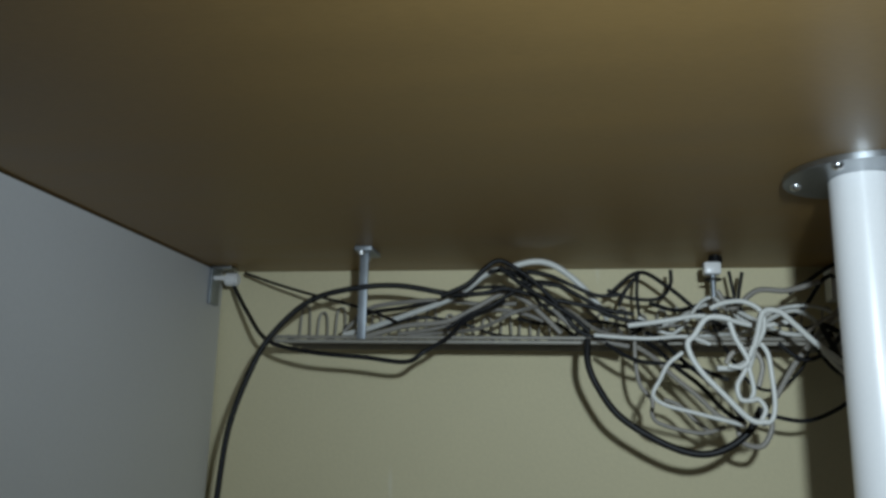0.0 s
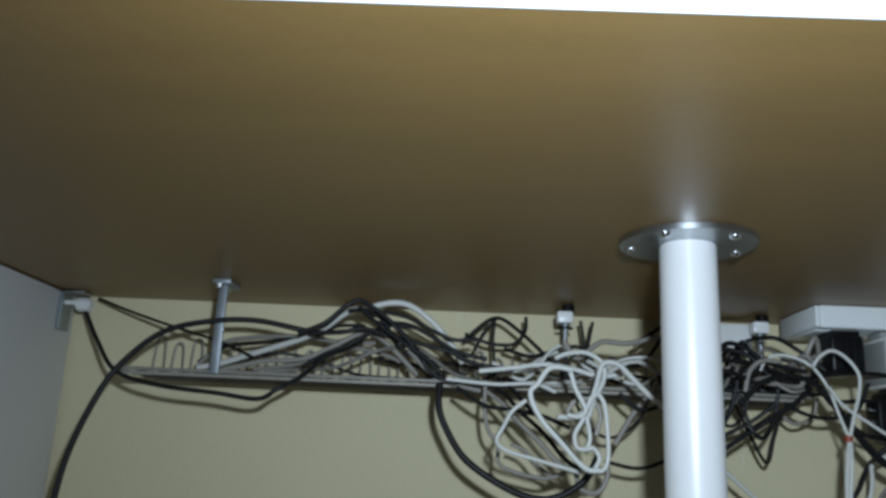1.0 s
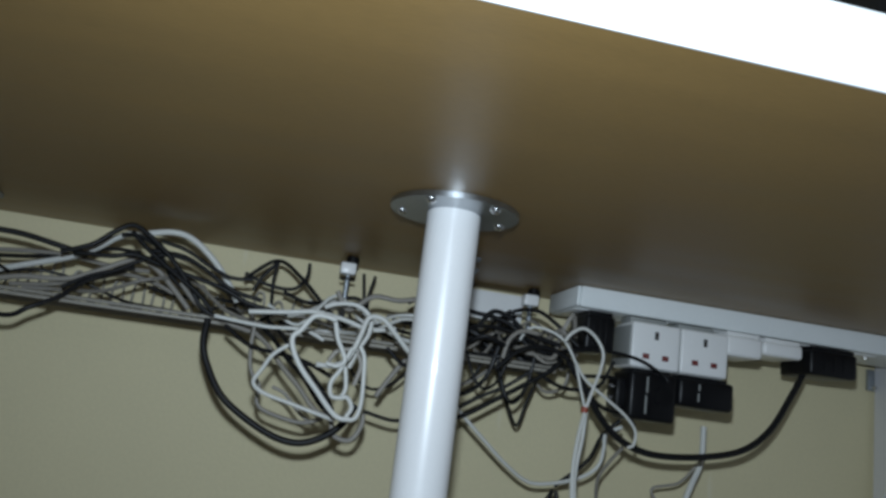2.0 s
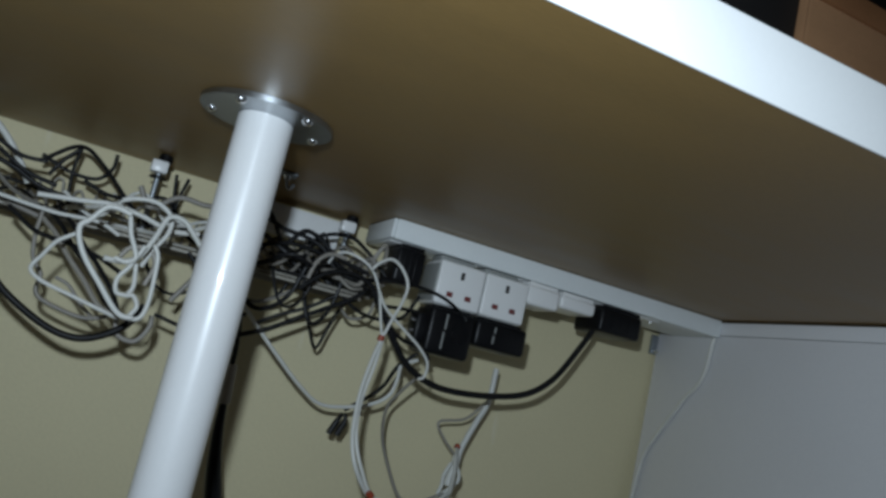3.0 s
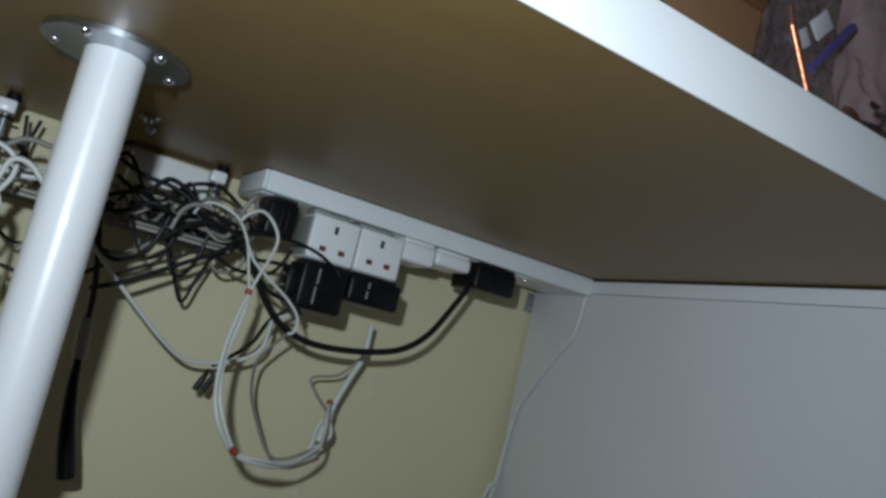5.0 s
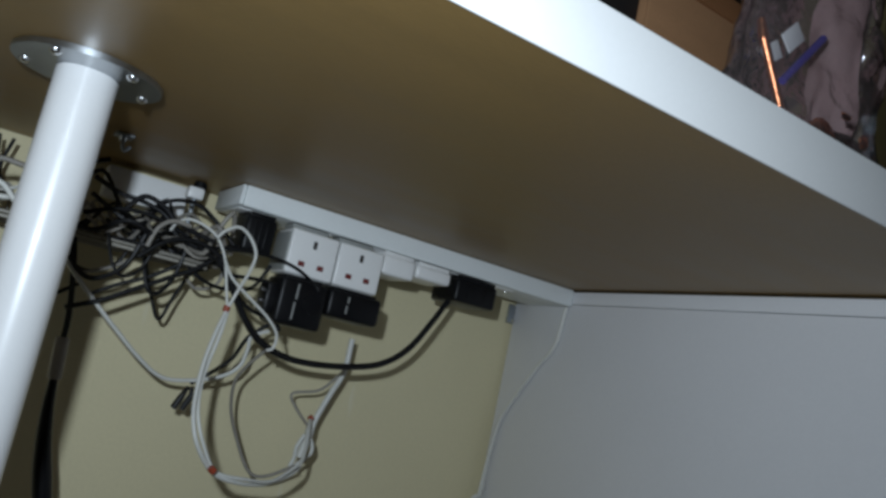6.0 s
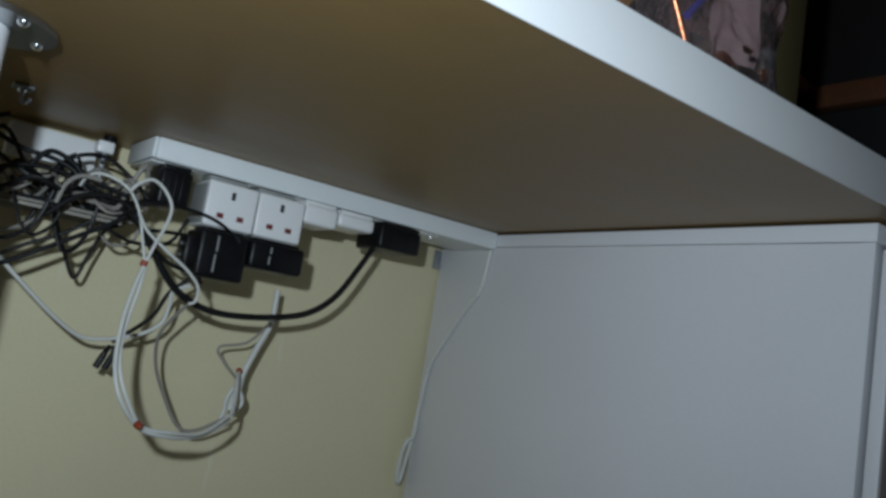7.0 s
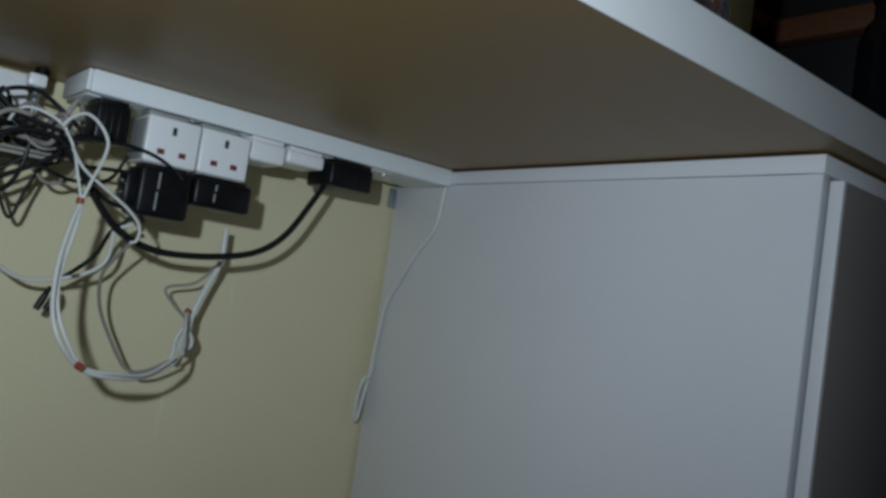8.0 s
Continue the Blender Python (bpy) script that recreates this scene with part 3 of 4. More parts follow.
    ('white', 0.0031, [(-0.063, 0.781, 0.615), (-0.05, 0.781, 0.614), (-0.044, 0.781, 0.598), (-0.038, 0.781, 0.587), (-0.035, 0.781, 0.579), (-0.041, 0.781, 0.574), (-0.051, 0.781, 0.575)]),
    ('white', 0.0026, [(-0.085, 0.794, 0.587), (-0.097, 0.796, 0.577), (-0.104, 0.799, 0.564), (-0.11, 0.801, 0.551), (-0.1, 0.803, 0.543), (-0.076, 0.806, 0.537), (-0.051, 0.808, 0.531), (-0.034, 0.811, 0.527)]),
    ('white', 0.0029, [(-0.023, 0.785, 0.594), (-0.018, 0.785, 0.585), (-0.016, 0.785, 0.568), (-0.015, 0.785, 0.545), (-0.018, 0.785, 0.532), (-0.026, 0.785, 0.528)]),
    ('white', 0.0029, [(-0.03, 0.783, 0.591), (-0.037, 0.783, 0.572), (-0.044, 0.783, 0.559), (-0.042, 0.783, 0.548), (-0.034, 0.783, 0.547), (-0.028, 0.783, 0.548), (-0.023, 0.783, 0.54), (-0.027, 0.783, 0.531)]),
    ('white', 0.0029, [(-0.033, 0.789, 0.575), (-0.03, 0.789, 0.556), (-0.034, 0.789, 0.546)]),
    ('white', 0.0031, [(-0.058, 0.811, 0.627), (-0.046, 0.811, 0.632), (-0.029, 0.811, 0.633), (-0.015, 0.811, 0.624), (-0.014, 0.811, 0.609), (-0.022, 0.811, 0.592), (-0.028, 0.811, 0.575)]),
    ('white', 0.0034, [(-0.126, 0.845, 0.616), (-0.09, 0.845, 0.621), (-0.064, 0.845, 0.625), (-0.038, 0.845, 0.622), (-0.011, 0.845, 0.616), (0.015, 0.845, 0.62)]),
    ('white', 0.0027, [(-0.157, 0.853, 0.608), (-0.11, 0.853, 0.605), (-0.073, 0.853, 0.607), (-0.052, 0.853, 0.6)]),
    ('grey', 0.0034, [(-0.047, 0.836, 0.647), (-0.034, 0.836, 0.631), (-0.012, 0.836, 0.647), (0.014, 0.836, 0.647), (0.042, 0.836, 0.655)]),
    ('grey', 0.0030, [(-0.047, 0.811, 0.579), (-0.04, 0.811, 0.589), (-0.025, 0.811, 0.591), (-0.017, 0.811, 0.579), (-0.021, 0.811, 0.56)]),
    ('black', 0.0034, [(0.069, 0.87, 0.661), (0.095, 0.868, 0.652), (0.118, 0.867, 0.65), (0.139, 0.865, 0.643), (0.154, 0.863, 0.627), (0.176, 0.862, 0.62)]),
    ('black', 0.0036, [(0.102, 0.862, 0.639), (0.116, 0.862, 0.655), (0.136, 0.862, 0.65), (0.148, 0.862, 0.641), (0.166, 0.862, 0.635), (0.191, 0.862, 0.63)]),
    ('black', 0.0036, [(0.122, 0.853, 0.596), (0.145, 0.853, 0.618), (0.172, 0.853, 0.625), (0.197, 0.853, 0.617), (0.21, 0.853, 0.6)]),
    ('black', 0.0032, [(0.067, 0.862, 0.624), (0.097, 0.862, 0.637), (0.131, 0.862, 0.638), (0.162, 0.862, 0.629), (0.195, 0.862, 0.614)]),
    ('grey', 0.0030, [(0.128, 0.853, 0.608), (0.133, 0.853, 0.627), (0.145, 0.853, 0.638), (0.163, 0.853, 0.638)]),
    ('white', 0.0020, [(0.147, 0.862, 0.63), (0.15, 0.857, 0.638), (0.158, 0.852, 0.644), (0.173, 0.847, 0.642), (0.188, 0.842, 0.633), (0.199, 0.837, 0.614), (0.206, 0.833, 0.588), (0.211, 0.828, 0.567)]),
    ('white', 0.0024, [(0.186, 0.836, 0.632), (0.192, 0.835, 0.641), (0.204, 0.834, 0.648), (0.217, 0.833, 0.641), (0.226, 0.831, 0.626), (0.224, 0.83, 0.608), (0.217, 0.828, 0.588), (0.211, 0.828, 0.567)]),
    ('white', 0.0022, [(0.196, 0.828, 0.613), (0.209, 0.83, 0.597), (0.234, 0.832, 0.581), (0.255, 0.834, 0.568), (0.269, 0.836, 0.554), (0.27, 0.839, 0.54), (0.264, 0.84, 0.536)]),
    ('white', 0.0030, [(0.211, 0.828, 0.567), (0.204, 0.821, 0.544), (0.198, 0.813, 0.517), (0.195, 0.804, 0.491), (0.195, 0.794, 0.466), (0.203, 0.787, 0.442), (0.227, 0.798, 0.418), (0.257, 0.808, 0.41), (0.295, 0.834, 0.408), (0.336, 0.862, 0.42), (0.353, 0.888, 0.439), (0.361, 0.909, 0.461), (0.37, 0.93, 0.47)]),
    ('white', 0.0025, [(0.212, 0.828, 0.566), (0.209, 0.824, 0.54), (0.204, 0.82, 0.515), (0.2, 0.811, 0.491), (0.201, 0.8, 0.466), (0.211, 0.795, 0.442), (0.23, 0.8, 0.419), (0.262, 0.808, 0.414), (0.299, 0.83, 0.412), (0.333, 0.853, 0.427)]),
    # Lower run of a white cable, its shade put in as grey.
    ('grey', 0.0024, [(0.278, 0.88, 0.536), (0.268, 0.891, 0.518), (0.262, 0.903, 0.498), (0.269, 0.914, 0.467), (0.285, 0.917, 0.436), (0.304, 0.911, 0.406), (0.323, 0.906, 0.404), (0.351, 0.9, 0.42)]),
    ('black', 0.0052, [(0.512, 0.9, 0.667), (0.5, 0.894, 0.647), (0.481, 0.889, 0.616), (0.452, 0.884, 0.574), (0.417, 0.878, 0.549), (0.371, 0.873, 0.537), (0.32, 0.868, 0.532), (0.286, 0.863, 0.535), (0.257, 0.858, 0.547), (0.236, 0.854, 0.566), (0.217, 0.85, 0.59), (0.195, 0.845, 0.614)]),
    ('white', 0.0050, [(0.404, 0.94, 0.571), (0.403, 0.94, 0.531), (0.392, 0.94, 0.502), (0.38, 0.94, 0.467), (0.378, 0.94, 0.442)]),
    ('white', 0.0075, [(0.375, 0.935, 0.46), (0.374, 0.935, 0.448), (0.372, 0.935, 0.437), (0.37, 0.935, 0.425)]),
    ('white', 0.0032, [(0.366, 0.925, 0.456), (0.376, 0.925, 0.444), (0.378, 0.925, 0.434), (0.371, 0.925, 0.425), (0.361, 0.925, 0.416)]),
    ('white', 0.0034, [(0.367, 0.93, 0.451), (0.361, 0.93, 0.437), (0.361, 0.93, 0.425), (0.358, 0.93, 0.414)]),
    # Thin grey tail traces a cable's shadow as a tube.
    ('grey', 0.0022, [(0.404, 0.945, 0.53), (0.38, 0.945, 0.504), (0.347, 0.945, 0.494), (0.357, 0.945, 0.477), (0.378, 0.945, 0.459)]),
    ('white', 0.0030, [(0.048, 0.862, 0.595), (0.074, 0.871, 0.57), (0.1, 0.882, 0.548), (0.129, 0.893, 0.525), (0.16, 0.904, 0.502), (0.189, 0.914, 0.487), (0.22, 0.918, 0.489), (0.249, 0.914, 0.499), (0.265, 0.911, 0.513), (0.268, 0.907, 0.532), (0.268, 0.904, 0.547), (0.284, 0.9, 0.557)]),
    ('black', 0.0032, [(0.224, 0.93, 0.485), (0.244, 0.922, 0.504), (0.257, 0.915, 0.521), (0.265, 0.907, 0.545), (0.282, 0.9, 0.564)]),
    ('black', 0.0036, [(0.077, 0.88, 0.536), (0.105, 0.88, 0.549), (0.13, 0.88, 0.565), (0.159, 0.88, 0.584), (0.185, 0.88, 0.601), (0.202, 0.88, 0.617)]),
    ('black', 0.0028, [(0.096, 0.9, 0.552), (0.119, 0.893, 0.568), (0.144, 0.887, 0.582), (0.167, 0.88, 0.6)]),
    ('black', 0.0026, [(0.143, 0.93, 0.605), (0.16, 0.93, 0.567), (0.174, 0.93, 0.544), (0.183, 0.93, 0.571), (0.194, 0.93, 0.598), (0.21, 0.93, 0.608)]),
    ('grey', 0.0024, [(0.086, 0.9, 0.572), (0.111, 0.9, 0.584), (0.131, 0.9, 0.6), (0.152, 0.9, 0.608)]),
    ('grey', 0.0024, [(0.184, 0.92, 0.596), (0.2, 0.92, 0.584), (0.22, 0.92, 0.592), (0.225, 0.92, 0.611)]),
    ('black', 0.0026, [(0.198, 0.853, 0.625), (0.223, 0.851, 0.629), (0.253, 0.851, 0.63), (0.279, 0.849, 0.625), (0.301, 0.848, 0.614), (0.307, 0.846, 0.608)]),
    ('black', 0.0030, [(0.218, 0.88, 0.603), (0.245, 0.88, 0.606), (0.263, 0.88, 0.607)]),
    ('black', 0.0030, [(0.22, 0.87, 0.592), (0.246, 0.87, 0.574), (0.275, 0.87, 0.568), (0.284, 0.87, 0.559)]),
    ('white', 0.0045, [(0.6735, 0.982, 0.420), (0.671, 0.985, 0.402), (0.667, 0.986, 0.376), (0.662, 0.986, 0.346), (0.658, 0.986, 0.341), (0.655, 0.985, 0.352), (0.656, 0.984, 0.380), (0.660, 0.982, 0.398), (0.667, 0.980, 0.404)]),
]
for kind, radius, points in CABLES:
    mat, word = KINDS[kind]
    low = min(p[2] for p in points)
    text = word + (" hanging in a loop against the wall" if low < 0.52 else " looped through the wire tray under the desk")
    solid("cable", tube(points, radius * THIN[kind], 10, 6), mat, text, "cable", "cables under the desk")


def tangle(count, x0, x1, y0, y1, z0, z1, seed, kinds):
    """Loose lengths of cable lying along the tray."""
    rnd = random.Random(seed)
    for _ in range(count):
        a, b = sorted((rnd.uniform(x0, x1), rnd.uniform(x0, x1)))
        if b - a < 0.14:
            b = min(x1, a + 0.2)
        y, z = rnd.uniform(y0, y1), rnd.uniform(z0, z1)
        pts = []
        n = 7
        for k in range(n):
            s = k / (n - 1)
            pts.append((a + (b - a) * s, min(0.985, y + rnd.gauss(0, 0.012)), min(H - 0.008, max(z0, z + rnd.gauss(0, 0.010) + 0.012 * math.sin(6 * s + y * 40)))))
        kind = rnd.choice(kinds)
        mat, word = KINDS[kind]
        solid("cable", tube(pts, rnd.uniform(0.0015, 0.0026), 8, 5), mat, word + " lying along the wire tray", "cable", "cables under the desk")


tangle(9, -0.20, 0.197, 0.895, 0.965, 0.612, 0.642, 3, ["black", "black", "grey", "white"])
tangle(18, 0.026, 0.214, 0.870, 0.96, 0.611, 0.642, 5, ["black", "black", "black", "grey"])
tangle(5, -0.42, -0.1, 0.90, 0.965, 0.612, 0.626, 8, ["grey", "grey", "black"])


def slack_loops(count, x0, x1, y, z, seed):
    """Short bights of cable that sag below the tray."""
    rnd = random.Random(seed)
    for _ in range(count):
        a = rnd.uniform(x0, x1)
        w, d, yy = rnd.uniform(0.04, 0.1), rnd.uniform(0.012, 0.05), y + rnd.uniform(-0.03, 0.04)
        pts = [(a, yy, z + 0.02), (a + 0.1 * w, yy, z), (a + 0.3 * w, yy - 0.005, z - 0.8 * d), (a + 0.55 * w, yy - 0.004, z - d), (a + 0.85 * w, yy, z - 0.5 * d), (a + w, yy, z + 0.02)]
        kind = rnd.choice(["black", "black", "grey"])
        mat, word = KINDS[kind]
        solid("cable", tube(pts, rnd.uniform(0.0015, 0.0024), 8, 5), mat, word + " sagging below the wire tray", "cable", "cables under the desk")


slack_loops(6, -0.06, 0.17, 0.89, 0.605, 12)


# ---- small fittings ----
def band(cx, cy, cz, r, lean, label):
    solid("cable_tie", rod((cx - lean[0], cy, cz - lean[1]), (cx + lean[0], cy, cz + lean[1]), r, 14, bevel=0.0006), M_RED, label, "cable tie")


band(0.2220, 0.787, 0.4220, 0.0034, (0.0025, -0.0018), "small red tie round a white cable")
band(0.370, 0.93, 0.4710, 0.0034, (0.002, 0.002), "small red tie round a white cable")
band(0.2100, 0.828, 0.5670, 0.0034, (0.0005, 0.003), "small red tie where white cables cross")

clip = thing("corner_bracket", (-0.58, 0.97, 0.655), "small zinc corner bracket with white cable clip, under the desktop corner", "bracket")
part("plate", box(LEFT_X + 0.0005, LEFT_X + 0.004, 0.955, 0.978, 0.655, H - 0.0006, 0.0006), M_ZINC, clip)
part("flange", box(LEFT_X + 0.0005, LEFT_X + 0.026, 0.955, 0.978, H - 0.004, H - 0.0005, 0.0006), M_STEEL, clip)
part("cable_clip", join(rod((-0.578, 0.962, 0.684), (-0.562, 0.962, 0.684), 0.008, 18, bevel=0.002), box(-0.592, -0.570, 0.958, 0.966, 0.683, 0.688, 0.001)), M_PLASTIC, clip, "white plastic cable clip")

hook = thing("wall_bracket", (0.665, 0.985, 0.655), "small zinc angle bracket beside the cabinet, under the strip", "bracket")
part("plate", box(0.6655, 0.676, 0.9925, 0.9965, 0.648, 0.6755, 0.0005), M_ZINC, hook)
part("pin", rod((0.671, 0.984, 0.652), (0.671, 0.993, 0.652), 0.002, 10), M_SCREW, hook)

solid("cable", tube([(0.6738, 0.879, 0.6755), (0.6738, 0.888, 0.622), (0.6738, 0.916, 0.591), (0.6738, 0.955, 0.540), (0.6738, 0.974, 0.511), (0.673, 0.980, 0.479), (0.672, 0.984, 0.431), (0.671, 0.985, 0.400)], 0.0030, 10, 6),
      M_CWHITE, "white cable running down the cabinet side to the wall", "cable", "cables under the desk")
solid("plastic_box", box(0.091, 0.177, 0.962, 0.985, 0.659, 0.6925, 0.0015), M_PLASTIC, "small white plastic box lying on the cables at the wall", "box")

foot = thing("cable_hook", (0.078, 0.826, 0.686), "small zinc cable hook screwed under the desktop", "hook")
part("plate", box(0.070, 0.086, 0.820, 0.838, H - 0.003, H - 0.0004, 0.0005), M_ZINC, foot)
part("hook", tube([(0.078, 0.826, H - 0.003), (0.078, 0.825, H - 0.012), (0.081, 0.825, H - 0.016), (0.085, 0.826, H - 0.011)], 0.0016), M_ZINC, foot)
part("screw", rod((0.078, 0.832, H - 0.0065), (0.078, 0.832, H - 0.003), 0.0028, 14, 0.004), M_SCREW, foot)

for dx, mat in ((0.0, M_BLACK), (0.009, M_CBLACK)):
    solid("cable_connector", join(rod((0.2125 + dx, 0.93, 0.4566), (0.2190 + dx, 0.93, 0.4722), 0.0036, 14, bevel=0.0008), rod((0.2190 + dx, 0.93, 0.4722), (0.2228 + dx * 0.4, 0.93, 0.4812), 0.0032, 12, 0.0018)), mat,
          "small black plug on the end of a hanging lead", "connector", "loose connectors")

strap = thing("hanging_lead", (0.092, 0.9, 0.37), "black lead with a pale sleeve hanging behind the desk leg", "cable")
part("lead", tube([(0.066, 0.9, 0.618), (0.078, 0.9, 0.57), (0.085, 0.9, 0.53), (0.0865, 0.9, 0.50)], 0.003), M_CBLACK, strap)
part("sleeve", rod((0.0885, 0.9, 0.468), (0.0855, 0.9, 0.508), 0.0068, 18, bevel=0.001), M_CGREY, strap, "pale grey sleeve")
part("connector", tube([(0.088, 0.9, 0.472), (0.0905, 0.9, 0.440), (0.096, 0.9, 0.405), (0.104, 0.9, 0.372), (0.108, 0.9, 0.357)], 0.0090, 12, 6,
                       taper=lambda u: 0.42 + 0.58 * min(1.0, 1.5 * u)), M_BLACK, strap, "flared flat black connector")

# ---- things on the desk ----
TOP = H + THICK + 0.0004
carton = thing("cardboard_box", (0.54, 0.64, TOP), "open brown cardboard box on the desktop", "box")
cx0, cx1, cy0, cy1, cz1 = 0.440, 0.645, 0.570, 0.71, 0.958
part("bottom", box(cx0, cx1, cy0, cy1, TOP, TOP + 0.004), M_CARD, carton)
part("front", box(cx0, cx1, cy0, cy0 + 0.004, TOP + 0.0042, cz1 - 0.012, 0.001), M_CARD, carton)
part("side", box(cx0, cx0 + 0.004, cy0 + 0.0045, cy1 - 0.0045, TOP + 0.0042, cz1, 0.001), M_CARD, carton)
part("side", box(cx1 - 0.004, cx1, cy0 + 0.0045, cy1 - 0.0045, TOP + 0.0042, cz1, 0.001), M_CARD, carton)
part("back", box(cx0, cx1, cy1 - 0.004, cy1, TOP + 0.0042, cz1, 0.001), M_CARD, carton)
part("rim", box(cx0 - 0.002, cx1 + 0.002, cy0 - 0.003, cy0 + 0.006, cz1 - 0.0118, cz1 + 0.010, 0.001), M_RIM, carton, "dark brown rim along the front")
solid("black_case", box(0.330, 0.4375, 0.58, 0.70, TOP, TOP + 0.30, 0.003), M_DARK, "upright black case standing on the desktop beside the box", "case")


def build_bag():
    bag = thing("clear_bag", (0.546, 0.475, TOP), "crumpled clear film bag holding pens and papers on the desktop", "bag")
    bm = bmesh.new()
    n, m = 84, 72
    rows = []
    for j in range(m + 1):
        s = j / m
        z = TOP + 0.001 + 0.27 * s
        rx, ry = 0.097 * (1 - 0.12 * s) + 0.005 * math.sin(9 * s), 0.043 * (1 - 0.5 * s * s)
        ring = []
        for i in range(n):
            a = 2 * math.pi * i / n
            p = Vector((0.546 + rx * math.cos(a), 0.475 + ry * math.sin(a), z))
            fold = 1 - 2 * abs(noise.noise(Vector((p.x * 16, p.y * 16, p.z * 9 + 5))))
            low = max(0.0, 1 - s / 0.45)
            crease = 1 - 2 * abs(noise.noise(Vector((p.x * 45, p.y * 30, p.z * 38 + 3))))
            d = 0.010 * noise.noise(p * 15) + 0.006 * fold * fold + 0.003 * noise.noise(p * 55) + 0.007 * low * crease
            d *= 1 if j else 0.2
            ring.append(bm.verts.new(p + Vector((math.cos(a), math.sin(a), 0.2 if j else 0)) * d))
        rows.append(ring)
    for a, b in zip(rows, rows[1:]):
        for i in range(n):
            bm.faces.new((a[i], a[(i + 1) % n], b[(i + 1) % n], b[i]))
    bm.faces.new(rows[0][::-1])
    film = part("film", bm, M_FILM, bag, "crumpled clear plastic film")
    film.visible_shadow = False
    part("copper_pen", join(tube([(0.534, 0.47, TOP + 0.052), (0.4845, 0.475, 0.874)], 0.0036, 12, 0), rod((0.4845, 0.475, 0.874), (0.4790, 0.476, 0.890), 0.0044, 14, 0.003)), M_COPPER, bag, "shiny copper pen")
    part("violet_pen", tube([(0.512, 0.472, 0.846), (0.562, 0.474, 0.907)], 0.0036, 12, 0), M_VIOLET, bag, "violet plastic pen")
    for cx, cz, w, h, turn in ((0.531, 0.897, 0.0135, 0.0090, -48), (0.506, 0.872, 0.012, 0.008, -40)):
        bm = box(-w, w, -0.0008, 0.0008, -h, h, 0.0003)
        bm.transform(Matrix.Translation((cx, 0.482, cz)) @ Matrix.Rotation(radians(turn), 4, "Y"))
        part("paper_label", bm, M_LABEL, bag, "white paper label")
    # a folded sheet that bows along the inside of the bag
    bm = bmesh.new()
    cols = []
    for i in range(13):
        u = i / 12
        col = []
        for j in range(15):
            v = j / 14
            x = 0.570 + 0.052 * u + 0.016 * (v - 0.5) + 0.006 * math.sin(7 * v)
            y = 0.482 + 0.010 * math.sin(3.4 * u + 3 * v) + 0.008 * noise.noise(Vector((4 * u, 5 * v, 2)))
            col.append(bm.verts.new((x, y, TOP + 0.075 + 0.18 * v + 0.012 * math.sin(5 * u))))
        cols.append(col)
    for a, b in zip(cols, cols[1:]):
        for j in range(14):
            bm.faces.new((a[j], b[j], b[j + 1], a[j + 1]))
    bmesh.ops.solidify(bm, geom=bm.faces[:], thickness=0.0008)
    part("paper_sheet", bm, M_PINK, bag, "pale violet folded paper")
    # Copper lumps added to stand in for orange glints low in the bag.
    bm = bmesh.new()
    bmesh.ops.create_icosphere(bm, subdivisions=3, radius=0.011)
    for v in bm.verts:
        v.co = Vector((0.540, 0.447, TOP + 0.070)) + Vector((1.5 * v.co.x, 0.5 * v.co.y, 0.8 * v.co.z)) * (1 + 0.5 * noise.noise(v.co * 110))
    part("foil_scrap", bm, M_COPPER, bag, "crumpled copper foil added for an orange glint", soft=False)
    for fx, fy, fz, fr, squash in ((0.562, 0.443, 0.090, 0.006, 0.5), (0.590, 0.442, 0.074, 0.005, 1.2), (0.524, 0.441, 0.054, 0.008, 0.6), (0.578, 0.441, 0.056, 0.005, 0.5)):
        bm = bmesh.new()
        bmesh.ops.create_icosphere(bm, subdivisions=2, radius=fr)
        for v in bm.verts:
            v.co = Vector((fx, fy, TOP + fz)) + Vector((1.4 * v.co.x, 0.4 * v.co.y, squash * v.co.z)) * (1 + 0.6 * noise.noise(v.co * 140 + Vector((fx * 50, 0, 0))))
        part("foil_scrap", bm, M_COPPER, bag, "crumpled copper foil added for an orange glint", soft=False)
    bm = box(0.540, 0.628, 0.449, 0.490, TOP + 0.002, TOP + 0.082, 0.014, 3)
    bmesh.ops.subdivide_edges(bm, edges=bm.edges[:], cuts=3, use_grid_fill=True)
    for v in bm.verts:
        if v.co.z > TOP + 0.02:
            v.co += Vector((0.2, -0.3, 1)) * 0.012 * noise.noise(v.co * 45)
    part("dark_pouch", bm, M_POUCH, bag, "crumpled black pouch in the bottom of the bag")
    return bag


build_bag()
solid("file_box", box(0.662, 0.712, 0.48, 0.65, TOP, TOP + 0.29, 0.002), M_OLIVE, "dark olive card file standing on the desktop", "file")


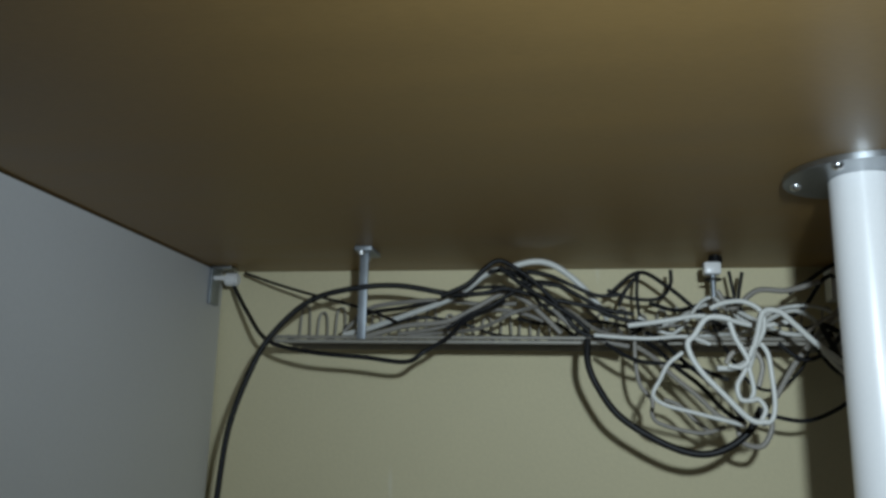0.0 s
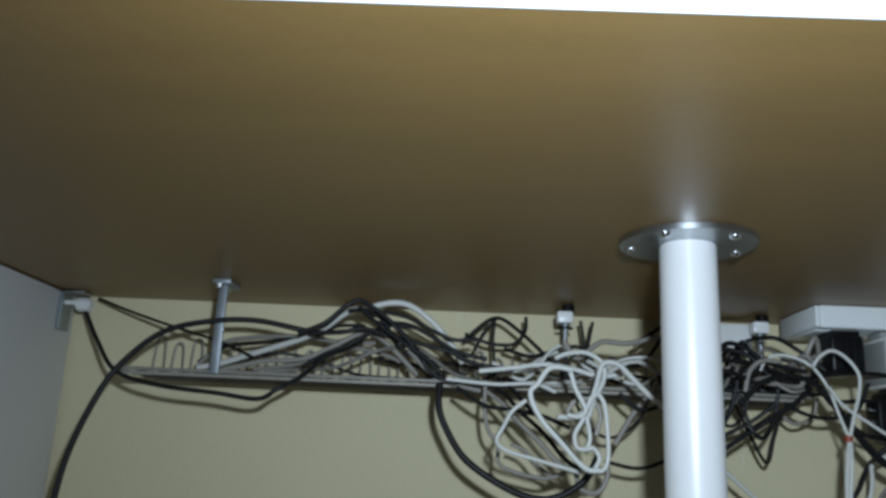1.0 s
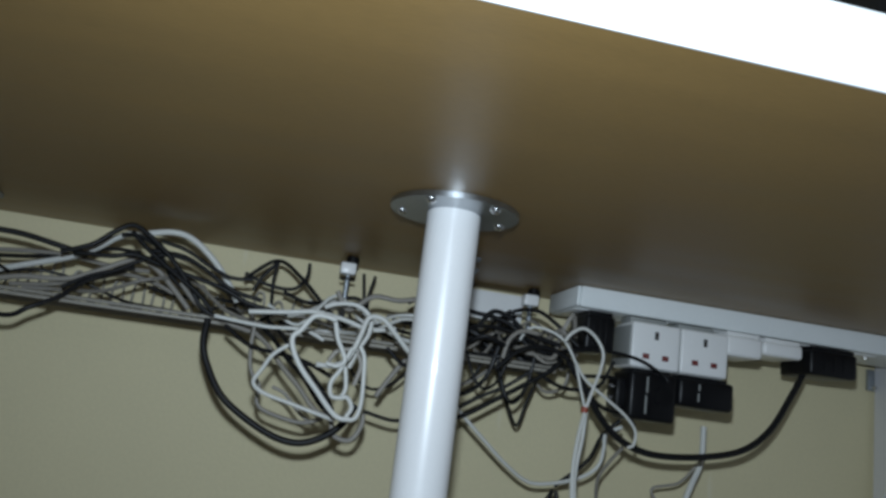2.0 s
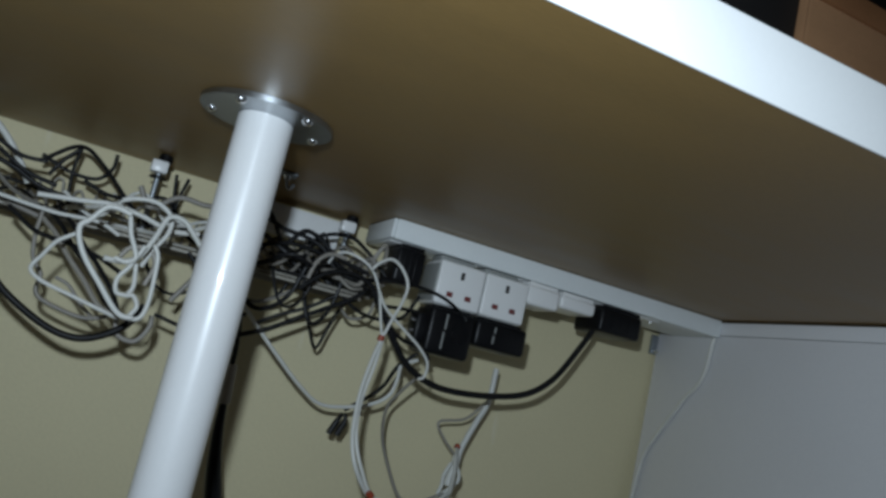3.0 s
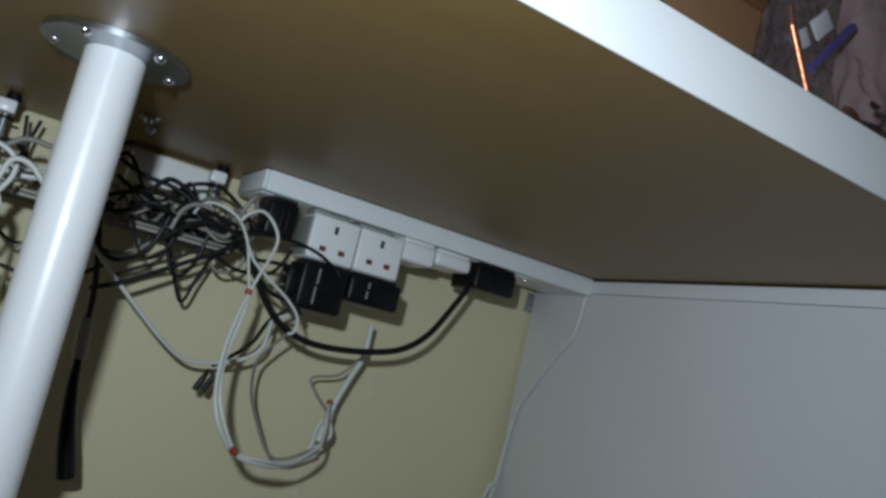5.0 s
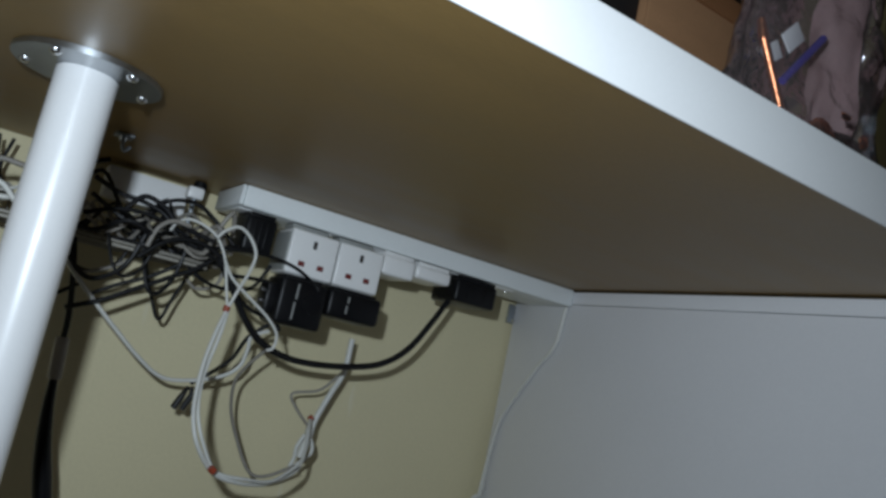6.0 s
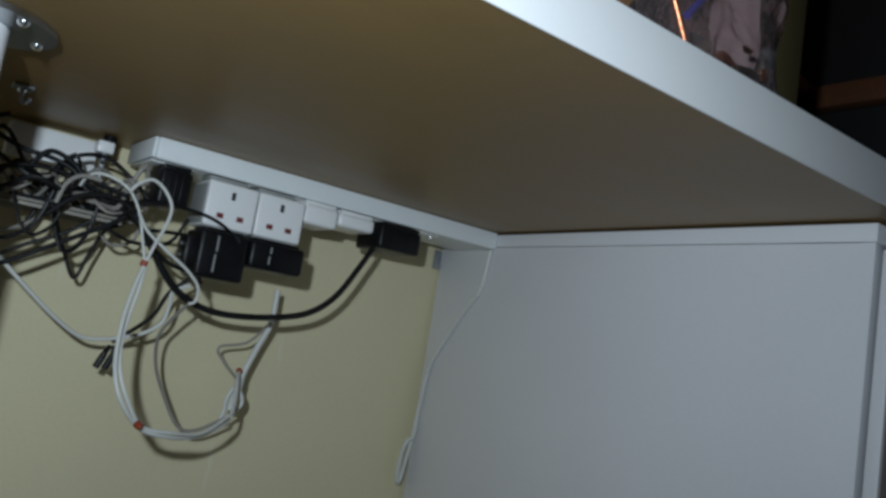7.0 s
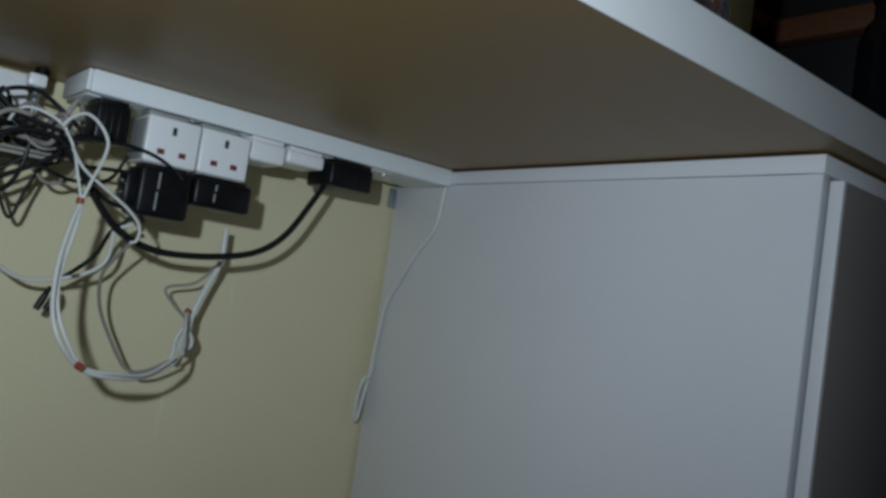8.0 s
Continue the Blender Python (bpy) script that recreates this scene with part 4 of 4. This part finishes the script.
def build_shelf():
    x0, x1, y0, y1, z0, z1 = 0.36, 1.20, 0.72, 0.985, TOP, 1.95
    sh = thing("desk_shelf", (0.78, 0.85, z0), "dark wooden shelf unit standing on the desktop", "shelf")
    part("side", box(x0, x0 + 0.05, y0, y1, z0, z1, 0.001), M_WOOD, sh, "orange-brown wood side")
    # Black side and back: the dark interior is put into the colour.
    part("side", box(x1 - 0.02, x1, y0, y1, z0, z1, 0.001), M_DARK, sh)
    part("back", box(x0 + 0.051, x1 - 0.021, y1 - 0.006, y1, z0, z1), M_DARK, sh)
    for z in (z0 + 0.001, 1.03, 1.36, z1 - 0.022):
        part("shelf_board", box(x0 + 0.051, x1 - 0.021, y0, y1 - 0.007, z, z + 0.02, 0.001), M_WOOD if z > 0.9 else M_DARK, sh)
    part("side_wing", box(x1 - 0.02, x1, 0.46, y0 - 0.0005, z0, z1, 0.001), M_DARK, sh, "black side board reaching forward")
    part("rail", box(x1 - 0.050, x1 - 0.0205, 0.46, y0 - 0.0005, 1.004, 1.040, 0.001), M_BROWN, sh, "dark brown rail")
    # Black sheet added across the lowest bay, standing in for its shade.
    solid("shade_panel", box(0.415, 1.17, 0.74, 0.76, z0 + 0.0215, 1.029), M_DARK, "added black board giving the lower shelf bay its shade", "panel")


build_shelf()


def build_jar(x, y):
    """A squat dark glass jar with a black lid."""
    b = thing("glass_jar", (x, y, TOP), "dark glass jar with a black lid on the desktop", "jar")
    prof = [(0.0, 0.030), (0.004, 0.034), (0.205, 0.034), (0.228, 0.028), (0.240, 0.018), (0.262, 0.018)]
    bm = bmesh.new()
    rings = []
    for z, r in prof:
        rings.append([bm.verts.new((x + r * math.cos(2 * math.pi * k / 32), y + r * math.sin(2 * math.pi * k / 32), TOP + z)) for k in range(32)])
    for a, c in zip(rings, rings[1:]):
        for k in range(32):
            bm.faces.new((a[k], a[(k + 1) % 32], c[(k + 1) % 32], c[k]))
    bm.faces.new(rings[0][::-1])
    bm.faces.new(rings[-1])
    part("body", bm, M_GLASS, b)
    part("lid", rod((x, y, TOP + 0.2622), (x, y, TOP + 0.285), 0.020, 32, bevel=0.002), M_BLACK, b)


def build_bookcase():
    """A tall black-brown bookcase on the floor past the end of the desk."""
    x0, x1, y0, y1, z1 = 1.26, 2.55, 0.45, 0.985, 2.2
    bc = thing("bookcase", (1.9, 0.72, 0.0), "tall black-brown bookcase standing on the floor past the desk", "bookcase")
    # Carcass in black too, so the unlit inside is given by colour.
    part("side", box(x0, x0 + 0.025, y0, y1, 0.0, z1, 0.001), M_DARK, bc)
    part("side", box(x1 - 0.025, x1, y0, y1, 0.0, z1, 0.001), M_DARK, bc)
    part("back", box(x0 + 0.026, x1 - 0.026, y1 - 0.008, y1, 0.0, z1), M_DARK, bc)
    for z in (0.05, 0.42, 0.80, 1.12, 1.5, 1.85, z1 - 0.03):
        part("shelf_board", box(x0 + 0.026, x1 - 0.026, y0 + 0.004, y1 - 0.009, z, z + 0.028, 0.001), M_BROWN, bc, "dark brown shelf board")
    # Sheet added across one bay to darken it like shade.
    part("door", box(x0 + 0.03, x1 - 0.03, y0 + 0.03, y0 + 0.05, 0.83, 1.118, 0.001), M_DARK, bc, "added black board giving the bookcase bay its shade")


build_bookcase()
build_jar(1.075, 0.505)
bm = box(0.98, 1.32, 0.42, 0.80, 0.0, 0.56, 0.05, 4)
for v in bm.verts:
    v.co += Vector((1, 1, 0)) * 0.02 * noise.noise(v.co * 7)
solid("cloth_bag", bm, M_ORANGE, "rust-red cloth bag standing on the floor beside the cabinet", "bag")
